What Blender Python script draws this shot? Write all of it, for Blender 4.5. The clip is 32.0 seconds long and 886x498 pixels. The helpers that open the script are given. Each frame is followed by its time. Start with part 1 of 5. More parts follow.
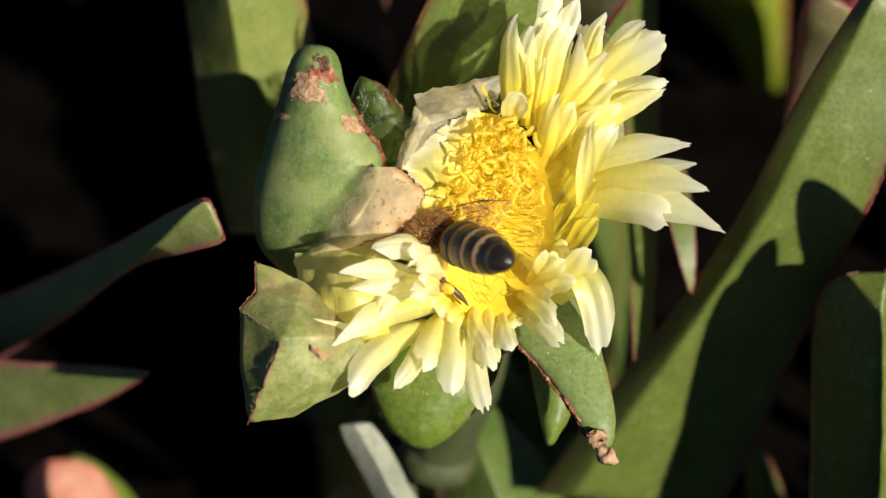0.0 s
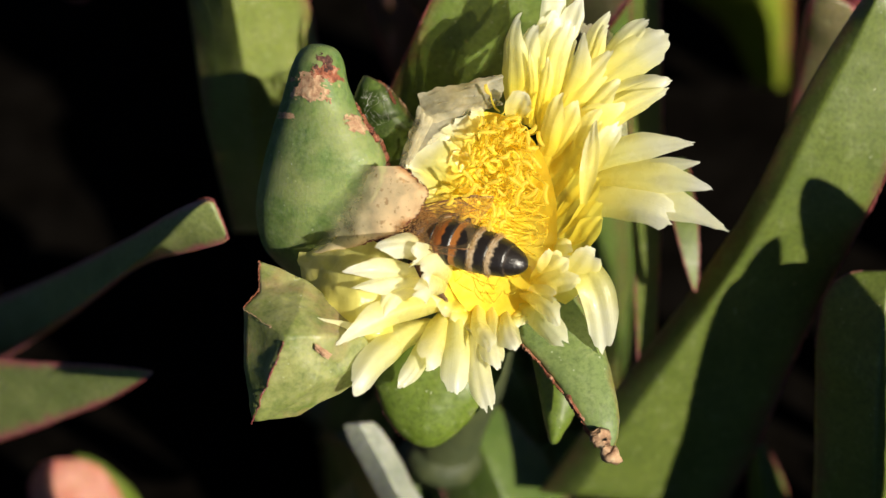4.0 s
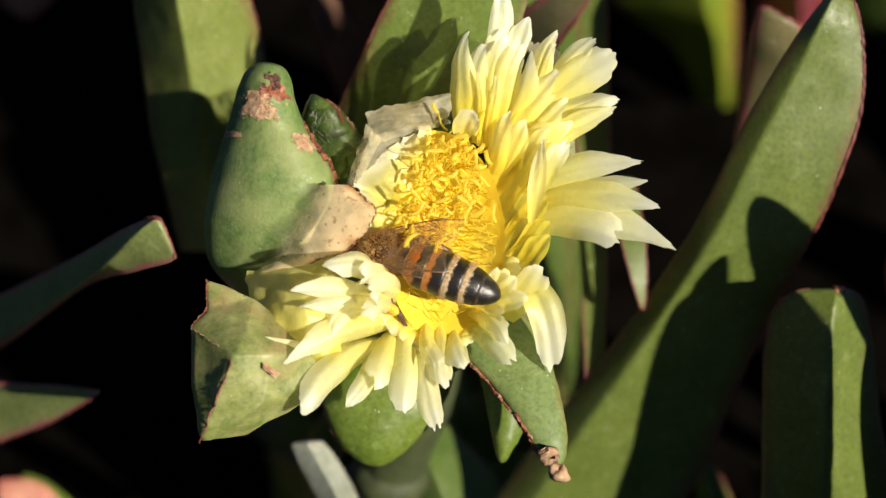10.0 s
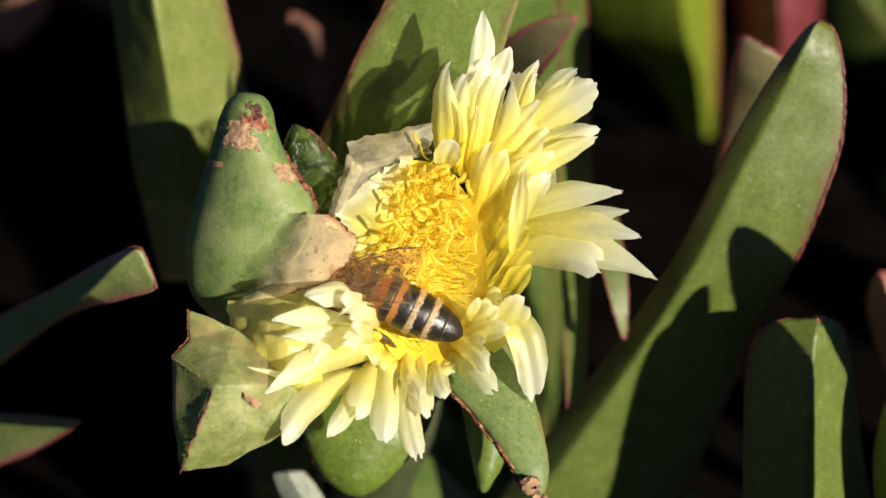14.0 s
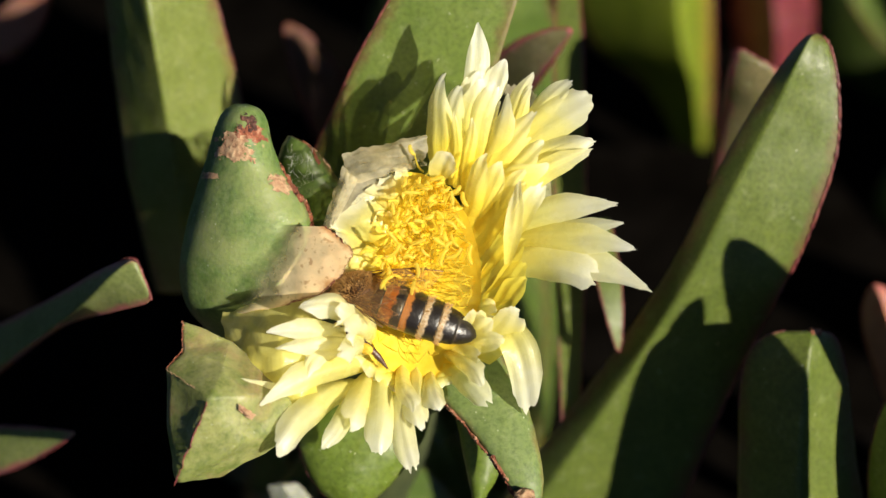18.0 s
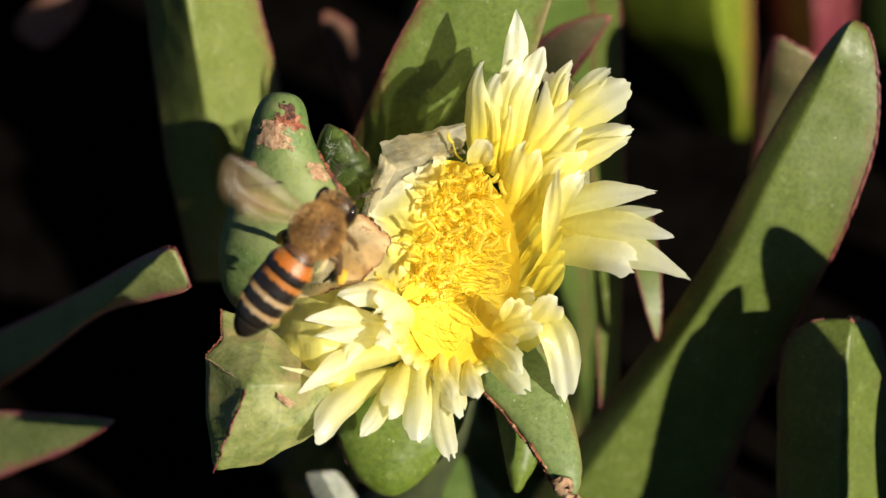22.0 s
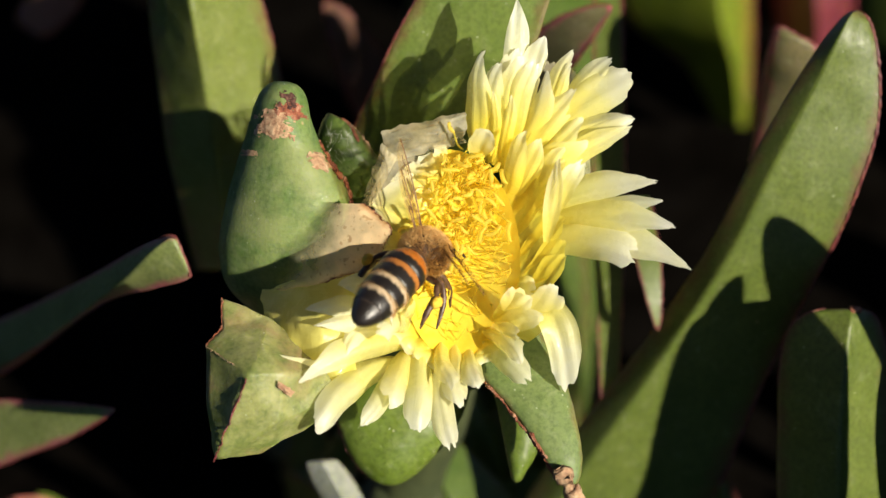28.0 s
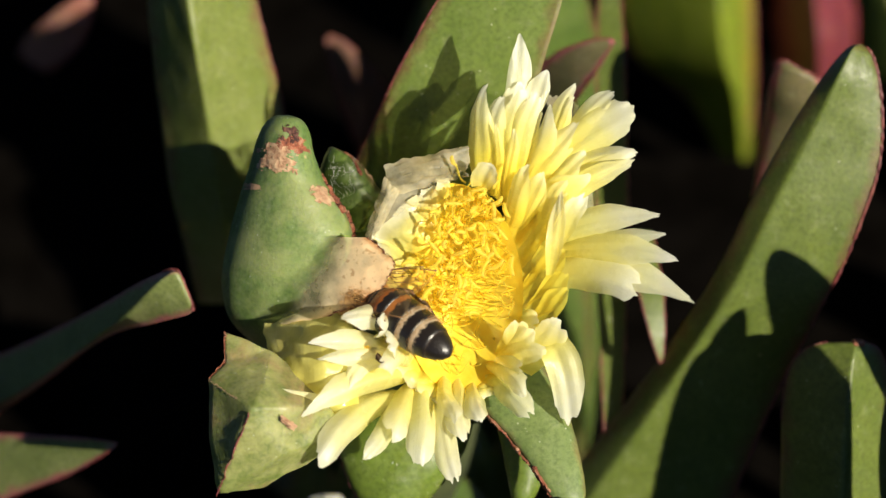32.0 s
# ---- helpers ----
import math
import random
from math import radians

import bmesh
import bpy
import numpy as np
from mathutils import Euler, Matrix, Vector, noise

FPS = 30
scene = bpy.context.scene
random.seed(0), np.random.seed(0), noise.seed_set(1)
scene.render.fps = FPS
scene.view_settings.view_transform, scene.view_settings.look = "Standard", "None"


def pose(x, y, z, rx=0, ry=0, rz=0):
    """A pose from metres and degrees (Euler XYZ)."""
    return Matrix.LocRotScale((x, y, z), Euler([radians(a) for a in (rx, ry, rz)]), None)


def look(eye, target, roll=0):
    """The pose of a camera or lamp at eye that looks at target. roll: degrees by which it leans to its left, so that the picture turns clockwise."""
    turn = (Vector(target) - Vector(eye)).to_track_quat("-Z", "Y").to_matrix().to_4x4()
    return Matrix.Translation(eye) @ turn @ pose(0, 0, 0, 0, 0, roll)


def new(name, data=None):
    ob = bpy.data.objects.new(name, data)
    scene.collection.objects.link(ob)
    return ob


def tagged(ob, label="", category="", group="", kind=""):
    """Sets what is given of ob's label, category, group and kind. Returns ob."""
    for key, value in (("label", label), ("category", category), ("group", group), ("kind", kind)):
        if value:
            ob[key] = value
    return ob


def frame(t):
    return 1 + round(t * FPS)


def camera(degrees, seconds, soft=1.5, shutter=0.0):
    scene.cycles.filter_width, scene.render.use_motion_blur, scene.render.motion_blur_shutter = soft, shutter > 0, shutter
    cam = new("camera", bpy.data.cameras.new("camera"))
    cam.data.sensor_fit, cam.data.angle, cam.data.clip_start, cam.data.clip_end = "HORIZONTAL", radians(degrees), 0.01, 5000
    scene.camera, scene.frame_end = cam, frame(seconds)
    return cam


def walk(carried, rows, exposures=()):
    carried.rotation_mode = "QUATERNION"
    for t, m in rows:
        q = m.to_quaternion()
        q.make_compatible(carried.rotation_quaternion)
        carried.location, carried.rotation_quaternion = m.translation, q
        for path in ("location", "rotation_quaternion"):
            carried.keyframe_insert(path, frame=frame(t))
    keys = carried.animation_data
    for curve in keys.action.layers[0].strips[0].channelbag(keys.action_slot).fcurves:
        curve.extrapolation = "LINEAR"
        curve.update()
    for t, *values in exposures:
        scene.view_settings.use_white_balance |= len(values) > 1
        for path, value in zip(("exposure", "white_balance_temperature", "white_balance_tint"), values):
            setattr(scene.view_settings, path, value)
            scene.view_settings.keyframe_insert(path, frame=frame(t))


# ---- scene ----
# The plan: millimetres at the flower. x to the right, y up and h towards the viewer, who looks down at 45 degrees.
# G(x, y, h) takes the plan's fine grid (one step is REACH / 4446) along the lines of sight from the first standpoint.
MM = 0.001
REACH = 204.4
HEIGHT = 0.075
DOWN = radians(45)
AX = Vector((1, 0, 0))
AY = Vector((0, math.sin(DOWN), math.cos(DOWN)))
AH = Vector((0, -math.cos(DOWN), math.sin(DOWN)))
HEART = Vector((0, 0, HEIGHT))


def V(x, y, h):
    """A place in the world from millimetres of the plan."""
    return HEART + MM * (x * AX + y * AY + h * AH)


def G(x, y, h):
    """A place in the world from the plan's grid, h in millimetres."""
    s = REACH / 4446.3 * (1 - h / REACH)
    return V((x - 784) * s, (441 - y) * s, h)


def D(x, y, h):
    """The same grid, read from the standpoint after the swing."""
    return G(x + 96, y - 107, h)


# ---- the camera, held still and swung a little ----
cam = camera(20.0, 32.0, 1.4, 0.5)
cam.data.dof.use_dof = True
cam.data.dof.focus_distance = REACH * MM
cam.data.dof.aperture_fstop = 21.0
PAN = [
    (0.0, 0.000, 0.000, 0.000),
    (0.5, -0.131, 0.039, 0.046),
    (1.0, -0.112, -0.020, 0.030),
    (1.5, -0.004, 0.113, 0.009),
    (2.0, 0.091, 0.130, -0.005),
    (2.5, 0.117, 0.119, -0.022),
    (4.5, -0.046, 0.052, -0.066),
    (5.0, 0.120, -0.044, -0.054),
    (5.5, 0.197, -0.171, -0.055),
    (6.0, 0.201, -0.404, -0.088),
    (6.5, 0.057, -0.453, -0.062),
    (7.0, 0.047, -0.591, -0.093),
    (7.5, 0.026, -0.604, -0.127),
    (8.0, 0.221, -0.744, -0.110),
    (8.5, 0.441, -0.911, -0.112),
    (9.0, 0.483, -0.954, -0.101),
    (9.5, 0.439, -1.001, -0.105),
    (10.0, 0.403, -1.103, -0.125),
    (10.5, 0.621, -1.252, -0.099),
    (11.0, 0.822, -1.362, -0.116),
    (11.5, 0.964, -1.604, -0.142),
    (12.0, 1.046, -1.790, -0.151),
    (12.5, 0.936, -1.696, -0.136),
    (13.0, 0.952, -1.624, -0.099),
    (13.5, 1.011, -1.616, -0.093),
    (14.0, 1.084, -1.527, -0.131),
    (14.5, 1.268, -1.530, -0.124),
    (16.5, 1.283, -1.683, -0.090),
    (17.0, 1.360, -1.551, -0.081),
    (17.5, 1.441, -1.594, -0.059),
    (18.0, 1.353, -1.647, -0.053),
    (18.5, 1.209, -1.614, -0.069),
    (19.0, 1.205, -1.591, -0.058),
    (19.5, 1.202, -1.450, -0.056),
    (20.0, 1.224, -1.371, -0.072),
    (20.5, 1.383, -1.236, -0.055),
    (21.0, 1.270, -1.039, -0.061),
    (21.5, 1.119, -0.819, -0.027),
    (22.0, 1.079, -0.773, -0.061),
    (22.5, 1.103, -0.681, -0.059),
    (23.0, 1.205, -0.647, -0.055),
    (23.5, 1.283, -0.675, -0.047),
    (24.0, 1.273, -0.622, -0.014),
    (24.5, 1.097, -0.682, -0.019),
    (25.0, 0.945, -0.719, 0.003),
    (25.5, 0.934, -0.772, 0.016),
    (27.5, 0.893, -0.781, 0.026),
    (28.0, 0.837, -0.758, 0.035),
    (28.5, 0.967, -0.769, -0.003),
    (29.0, 1.158, -0.690, -0.014),
    (29.5, 1.298, -0.628, -0.005),
    (30.0, 1.134, -0.606, 0.016),
    (30.5, 1.106, -0.566, 0.025),
    (31.0, 1.358, -0.555, -0.000),
    (31.5, 1.481, -0.542, 0.033),
    (32.0, 1.603, -0.693, -0.024),
]

STAND = Matrix.Translation(V(0, 0, REACH)) @ Matrix((AX, AY, AH)).transposed().to_4x4()
walk(cam, [(t, STAND @ pose(0, 0, 0, rx, ry, rz)) for t, rx, ry, rz in PAN])

# ---- daylight ----
SUN = (0.86 * AX - 0.11 * AY + 1.2 * AH).normalized()
world = bpy.data.worlds.new("sky")
scene.world = world
world.use_nodes = True
wn = world.node_tree.nodes
sky = wn.new("ShaderNodeTexSky")
sky.sky_type, sky.sun_disc = "NISHITA", False
sky.air_density, sky.dust_density, sky.altitude = 0.4, 0.2, 3500.0
sky.sun_elevation = math.asin(SUN.z)
sky.sun_rotation = math.atan2(SUN.x, SUN.y)
wn["Background"].inputs["Strength"].default_value = 0.05
world.node_tree.links.new(sky.outputs[0], wn["Background"].inputs["Color"])
sun = new("sun", bpy.data.lights.new("sun", "SUN"))
sun.data.energy, sun.data.angle, sun.data.color = 5.0, radians(0.55), (1.0, 0.91, 0.74)
sun.matrix_world = look(SUN * 2.0, (0, 0, 0))
scene.view_settings.exposure = 0.82


# ---- materials ----
def material(name):
    m = bpy.data.materials.new(name)
    m.use_nodes = True
    return m, m.node_tree.nodes, m.node_tree.links, m.node_tree.nodes["Principled BSDF"]


def noise_node(n, l, scale, detail=4.0, rough=0.55, vector=None):
    t = n.new("ShaderNodeTexNoise")
    t.inputs["Scale"].default_value, t.inputs["Detail"].default_value, t.inputs["Roughness"].default_value = scale, detail, rough
    if vector is None:
        vector = n.new("ShaderNodeTexCoord").outputs["Object"]
    l.new(vector, t.inputs["Vector"])
    return t.outputs["Fac"]


def ramp(n, l, fac, stops):
    r = n.new("ShaderNodeValToRGB")
    e = r.color_ramp.elements
    while len(e) < len(stops):
        e.new(0.5)
    for el, (p, c) in zip(e, stops):
        el.position = p
        el.color = (*c, 1) if len(c) == 3 else c
    l.new(fac, r.inputs["Fac"])
    return r.outputs["Color"]


def mix(n, l, fac, a, b, mode="MIX"):
    m = n.new("ShaderNodeMix")
    m.data_type, m.blend_type = "RGBA", mode
    for socket, value in ((m.inputs[0], fac), (m.inputs[6], a), (m.inputs[7], b)):
        if isinstance(value, (int, float)):
            socket.default_value = value
        elif isinstance(value, tuple):
            socket.default_value = (*value, 1)
        else:
            l.new(value, socket)
    return m.outputs[2]


def maths(n, l, op, a, b=0.0):
    m = n.new("ShaderNodeMath")
    m.operation = op
    for socket, value in zip(m.inputs, (a, b)):
        if isinstance(value, (int, float)):
            socket.default_value = value
        else:
            l.new(value, socket)
    return m.outputs[0]


def bump(n, l, bsdf, height, distance, strength=0.6):
    b = n.new("ShaderNodeBump")
    b.inputs["Strength"].default_value, b.inputs["Distance"].default_value = strength, distance
    l.new(height, b.inputs["Height"])
    l.new(b.outputs[0], bsdf.inputs["Normal"])


def tone(n, l):
    """Where a point lies on its piece: along it, near its edge, across it."""
    a = n.new("ShaderNodeAttribute")
    a.attribute_name = "tone"
    s = n.new("ShaderNodeSeparateColor")
    l.new(a.outputs["Color"], s.inputs[0])
    return s.outputs


def leaf_material(name, dark, light, red=(0.13, 0.02, 0.03), redness=0.45, rough=0.42):
    m, n, l, b = material(name)
    t = tone(n, l)
    big, fine = noise_node(n, l, 260, 5), noise_node(n, l, 2600, 3)
    c = mix(n, l, ramp(n, l, big, [(0.3, (0, 0, 0)), (0.7, (1, 1, 1))]), dark, light)
    c = mix(n, l, ramp(n, l, fine, [(0.42, (0, 0, 0)), (0.70, (0.62, 0.62, 0.62))]), c, tuple(0.62 * v for v in dark))
    # pale waxy bloom and dust
    dust = maths(n, l, "MULTIPLY", ramp(n, l, noise_node(n, l, 900, 6, 0.7), [(0.55, (0, 0, 0)), (0.8, (0.5, 0.5, 0.5))]), 0.7)
    c = mix(n, l, dust, c, (0.30, 0.32, 0.19))
    v = n.new("ShaderNodeTexVoronoi")
    v.inputs["Scale"].default_value = 420
    l.new(n.new("ShaderNodeTexCoord").outputs["Object"], v.inputs["Vector"])
    speck = ramp(n, l, v.outputs["Distance"], [(0.0, (1, 1, 1)), (0.09, (0, 0, 0))])
    keep = ramp(n, l, noise_node(n, l, 310, 1), [(0.56, (0, 0, 0)), (0.6, (1, 1, 1))])
    c = mix(n, l, mix(n, l, 1.0, speck, keep, "MULTIPLY"), c, (0.42, 0.30, 0.16))
    # white dust specks, with their tiny glints painted in as colour
    v2 = n.new("ShaderNodeTexVoronoi")
    v2.inputs["Scale"].default_value = 1300
    l.new(n.new("ShaderNodeTexCoord").outputs["Object"], v2.inputs["Vector"])
    glint_grain = ramp(n, l, v2.outputs["Distance"], [(0.0, (1, 1, 1)), (0.13, (0, 0, 0))])
    some = ramp(n, l, noise_node(n, l, 520, 2), [(0.50, (0, 0, 0)), (0.62, (0.85, 0.85, 0.85))])
    c = mix(n, l, mix(n, l, 1.0, glint_grain, some, "MULTIPLY"), c, (0.62, 0.64, 0.56))
    edge = maths(n, l, "ADD", t[1], maths(n, l, "MULTIPLY", maths(n, l, "SUBTRACT", noise_node(n, l, 700, 4), 0.5), 0.5))
    c = mix(n, l, ramp(n, l, edge, [(0.9 - 0.3 * redness, (0, 0, 0)), (1.02, (redness, redness, redness))]), c, red)
    tip = maths(n, l, "ADD", t[0], maths(n, l, "MULTIPLY", maths(n, l, "SUBTRACT", big, 0.5), 0.2))
    c = mix(n, l, ramp(n, l, tip, [(0.955, (0, 0, 0)), (1.03, (redness, redness, redness))]), c, red)
    l.new(c, b.inputs["Base Color"])
    l.new(ramp(n, l, noise_node(n, l, 1500, 4), [(0.3, (rough - 0.1,) * 3), (0.7, (rough + 0.15,) * 3)]), b.inputs["Roughness"])
    b.inputs["Specular IOR Level"].default_value = 0.3
    b.inputs["Subsurface Weight"].default_value, b.inputs["Subsurface Scale"].default_value = 0.30, 0.0008
    b.inputs["Subsurface Radius"].default_value = (0.7, 1.0, 0.15)
    bump(n, l, b, mix(n, l, 0.5, big, noise_node(n, l, 3500, 3)), 0.00010, 0.45)
    return m


LEAF = leaf_material("leaf_green", (0.072, 0.10, 0.018), (0.108, 0.138, 0.030))
LEAF_GREY = leaf_material("leaf_greyish", (0.10, 0.13, 0.04), (0.17, 0.195, 0.07), (0.30, 0.04, 0.10), 0.7)
LEAF_LIME = leaf_material("leaf_lime_green", (0.10, 0.14, 0.010), (0.16, 0.20, 0.018), (0.4, 0.12, 0.02), 0.3)
LEAF_DULL = leaf_material("leaf_dull_brown", (0.10, 0.10, 0.045), (0.16, 0.13, 0.07), (0.36, 0.06, 0.12), 0.8)
LEAF_WHITISH = leaf_material("leaf_pale_whitish", (0.16, 0.18, 0.14), (0.31, 0.32, 0.28), (0.3, 0.1, 0.1), 0.1)
LEAF_OLIVE = leaf_material("leaf_olive_green", (0.115, 0.145, 0.030), (0.155, 0.18, 0.05))
LEAF_MID = leaf_material("leaf_mid_green", (0.095, 0.14, 0.026), (0.135, 0.18, 0.042))
LEAF_FRESH = leaf_material("leaf_fresh_green", (0.075, 0.115, 0.013), (0.115, 0.16, 0.026), (0.13, 0.03, 0.03), 0.05)
LEAF_PINK = leaf_material("leaf_reddened", (0.33, 0.12, 0.085), (0.48, 0.26, 0.20), (0.45, 0.10, 0.09), 0.6)
LEAF_BROWN = leaf_material("leaf_withered", (0.075, 0.035, 0.022), (0.13, 0.066, 0.045), (0.2, 0.05, 0.04), 0.7)
LEAF_RED = leaf_material("leaf_dark_red", (0.10, 0.015, 0.022), (0.16, 0.032, 0.045), (0.2, 0.03, 0.04), 0.7)
# a darker copy of the leaf green, with shade mixed into the base colour
LEAF_SHADED = leaf_material("leaf_shade_green", (0.05, 0.085, 0.015), (0.09, 0.13, 0.03))
SEPAL = leaf_material("sepal_green", (0.10, 0.15, 0.045), (0.165, 0.215, 0.075), (0.24, 0.09, 0.04), 0.3, 0.55)
SEPAL_BUD = leaf_material("sepal_drying", (0.075, 0.135, 0.034), (0.16, 0.22, 0.075), (0.62, 0.46, 0.26), 0.95, 0.5)
SEPAL_PALE = leaf_material("sepal_pale_green", (0.10, 0.135, 0.03), (0.22, 0.23, 0.085), (0.22, 0.07, 0.05), 0.75, 0.45)


def blotched(m, colour, scale, low):
    """Dry blotches over a leaf colour."""
    n, l = m.node_tree.nodes, m.node_tree.links
    b = n["Principled BSDF"]
    old = b.inputs["Base Color"].links[0].from_socket
    f = ramp(n, l, noise_node(n, l, scale, 6, 0.65), [(low, (0, 0, 0)), (low + 0.16, (0.8, 0.8, 0.8))])
    l.new(mix(n, l, f, old, colour), b.inputs["Base Color"])


for m_ in (SEPAL_BUD, SEPAL_PALE):
    for q in m_.node_tree.nodes:
        if q.type == "BUMP":
            q.inputs["Distance"].default_value = 0.00016
blotched(SEPAL_PALE, (0.32, 0.19, 0.11), 110, 0.52)
blotched(SEPAL_PALE, (0.32, 0.32, 0.13), 170, 0.50)
blotched(SEPAL_BUD, (0.22, 0.25, 0.10), 120, 0.52)


def margin_material():
    m, n, l, b = material("red_margin")
    c = ramp(n, l, noise_node(n, l, 1200, 4), [(0.3, (0.05, 0.008, 0.012)), (0.55, (0.15, 0.03, 0.03)), (0.75, (0.22, 0.10, 0.05))])
    l.new(c, b.inputs["Base Color"])
    b.inputs["Roughness"].default_value = 0.5
    return m


MARGIN = margin_material()


def scar_material(name, a, b_, c_):
    m, n, l, b = material(name)
    f = noise_node(n, l, 1400, 6, 0.7)
    l.new(ramp(n, l, f, [(0.3, a), (0.52, b_), (0.72, c_)]), b.inputs["Base Color"])
    b.inputs["Roughness"].default_value = 0.75
    bump(n, l, b, f, 0.0004, 1.0)
    return m


SCAR = scar_material("corky_scar", (0.06, 0.015, 0.010), (0.26, 0.075, 0.035), (0.46, 0.28, 0.18))
HOLE = scar_material("withered_crater", (0.012, 0.005, 0.004), (0.06, 0.02, 0.014), (0.20, 0.09, 0.06))
TAN = scar_material("withered_tip", (0.20, 0.08, 0.04), (0.42, 0.26, 0.15), (0.52, 0.40, 0.25))


def veiled(n, l, shader, clear):
    """A thin tissue that lets a part of the light straight through."""
    s, cl = n.new("ShaderNodeMixShader"), n.new("ShaderNodeBsdfTransparent")
    cl.inputs["Color"].default_value = (1.0, 0.95, 0.72, 1)
    s.inputs[0].default_value = clear
    l.new(shader, s.inputs[1])
    l.new(cl.outputs[0], s.inputs[2])
    return s.outputs[0]


def lines(n, l, t):
    """A space stretched along a petal, so that noise in it runs as fine lines."""
    c = n.new("ShaderNodeCombineXYZ")
    l.new(maths(n, l, "MULTIPLY", t[2], 26.0), c.inputs[0])
    l.new(maths(n, l, "MULTIPLY", t[0], 2.2), c.inputs[1])
    o = n.new("ShaderNodeObjectInfo")
    l.new(maths(n, l, "MULTIPLY", o.outputs["Random"], 90.0), c.inputs[2])
    return c.outputs[0]


def petal_material():
    m, n, l, b = material("petal_yellow")
    t = tone(n, l)
    wave = noise_node(n, l, 1.0, 3, 0.6, lines(n, l, t))
    n1 = noise_node(n, l, 500, 4)
    where = maths(n, l, "ADD", t[0], maths(n, l, "MULTIPLY", maths(n, l, "SUBTRACT", n1, 0.5), 0.25))
    c = ramp(n, l, where, [(0.0, (0.98, 0.77, 0.035)), (0.42, (0.97, 0.85, 0.10)), (0.72, (0.95, 0.90, 0.33)), (0.95, (0.94, 0.95, 0.78)), (1.0, (0.95, 0.95, 0.86))])
    c = mix(n, l, maths(n, l, "MULTIPLY", wave, 0.10), c, (0.86, 0.78, 0.30))
    l.new(c, b.inputs["Base Color"])
    l.new(ramp(n, l, noise_node(n, l, 900, 3), [(0.35, (0.16, 0.16, 0.16)), (0.7, (0.38, 0.38, 0.38))]), b.inputs["Roughness"])
    b.inputs["Specular IOR Level"].default_value = 0.8
    h = maths(n, l, "ADD", maths(n, l, "MULTIPLY", wave, 1.5), maths(n, l, "MULTIPLY", noise_node(n, l, 5200, 3), 0.9))
    bump(n, l, b, h, 0.00006, 0.6)
    tr = n.new("ShaderNodeBsdfTranslucent")
    l.new(mix(n, l, 0.22, c, (1.0, 0.97, 0.80)), tr.inputs["Color"])
    s = n.new("ShaderNodeMixShader")
    s.inputs[0].default_value = 0.49
    l.new(b.outputs[0], s.inputs[1])
    l.new(tr.outputs[0], s.inputs[2])
    l.new(veiled(n, l, s.outputs[0], 0.23), n["Material Output"].inputs["Surface"])
    return m


PETAL = petal_material()


def plain(name, a, b_, scale=900, rough=0.5, metal=0.0, through_light=0.0, height=0.0001):
    m, n, l, b = material(name)
    f = noise_node(n, l, scale, 4)
    c = ramp(n, l, f, [(0.3, a), (0.7, b_)])
    l.new(c, b.inputs["Base Color"])
    b.inputs["Roughness"].default_value, b.inputs["Metallic"].default_value = rough, metal
    bump(n, l, b, f, height, 0.6)
    if through_light:
        tr = n.new("ShaderNodeBsdfTranslucent")
        l.new(mix(n, l, 0.35, c, (1.0, 0.95, 0.6)), tr.inputs["Color"])
        s = n.new("ShaderNodeMixShader")
        s.inputs[0].default_value = through_light
        l.new(b.outputs[0], s.inputs[1])
        l.new(tr.outputs[0], s.inputs[2])
        l.new(veiled(n, l, s.outputs[0], through_light * 0.62), n["Material Output"].inputs["Surface"])
    return m


def membrane_material(name, a, b_, clear):
    m, n, l, b = material(name)
    f = noise_node(n, l, 420, 6, 0.6)
    c = ramp(n, l, f, [(0.3, a), (0.7, b_)])
    l.new(c, b.inputs["Base Color"])
    b.inputs["Roughness"].default_value = 0.35
    bump(n, l, b, f, 0.00012, 0.6)
    tr, cl = n.new("ShaderNodeBsdfTranslucent"), n.new("ShaderNodeBsdfTransparent")
    l.new(c, tr.inputs["Color"])
    s, s2 = n.new("ShaderNodeMixShader"), n.new("ShaderNodeMixShader")
    s.inputs[0].default_value = 0.6
    l.new(b.outputs[0], s.inputs[1])
    l.new(tr.outputs[0], s.inputs[2])
    l.new(ramp(n, l, noise_node(n, l, 500, 5), [(0.3, (clear * 0.5,) * 3), (0.7, (min(1, clear * 1.4),) * 3)]), s2.inputs[0])
    l.new(s.outputs[0], s2.inputs[1])
    l.new(cl.outputs[0], s2.inputs[2])
    l.new(s2.outputs[0], n["Material Output"].inputs["Surface"])
    return m


PAPER = membrane_material("papery_membrane", (0.92, 0.80, 0.48), (0.97, 0.92, 0.72), 0.62)


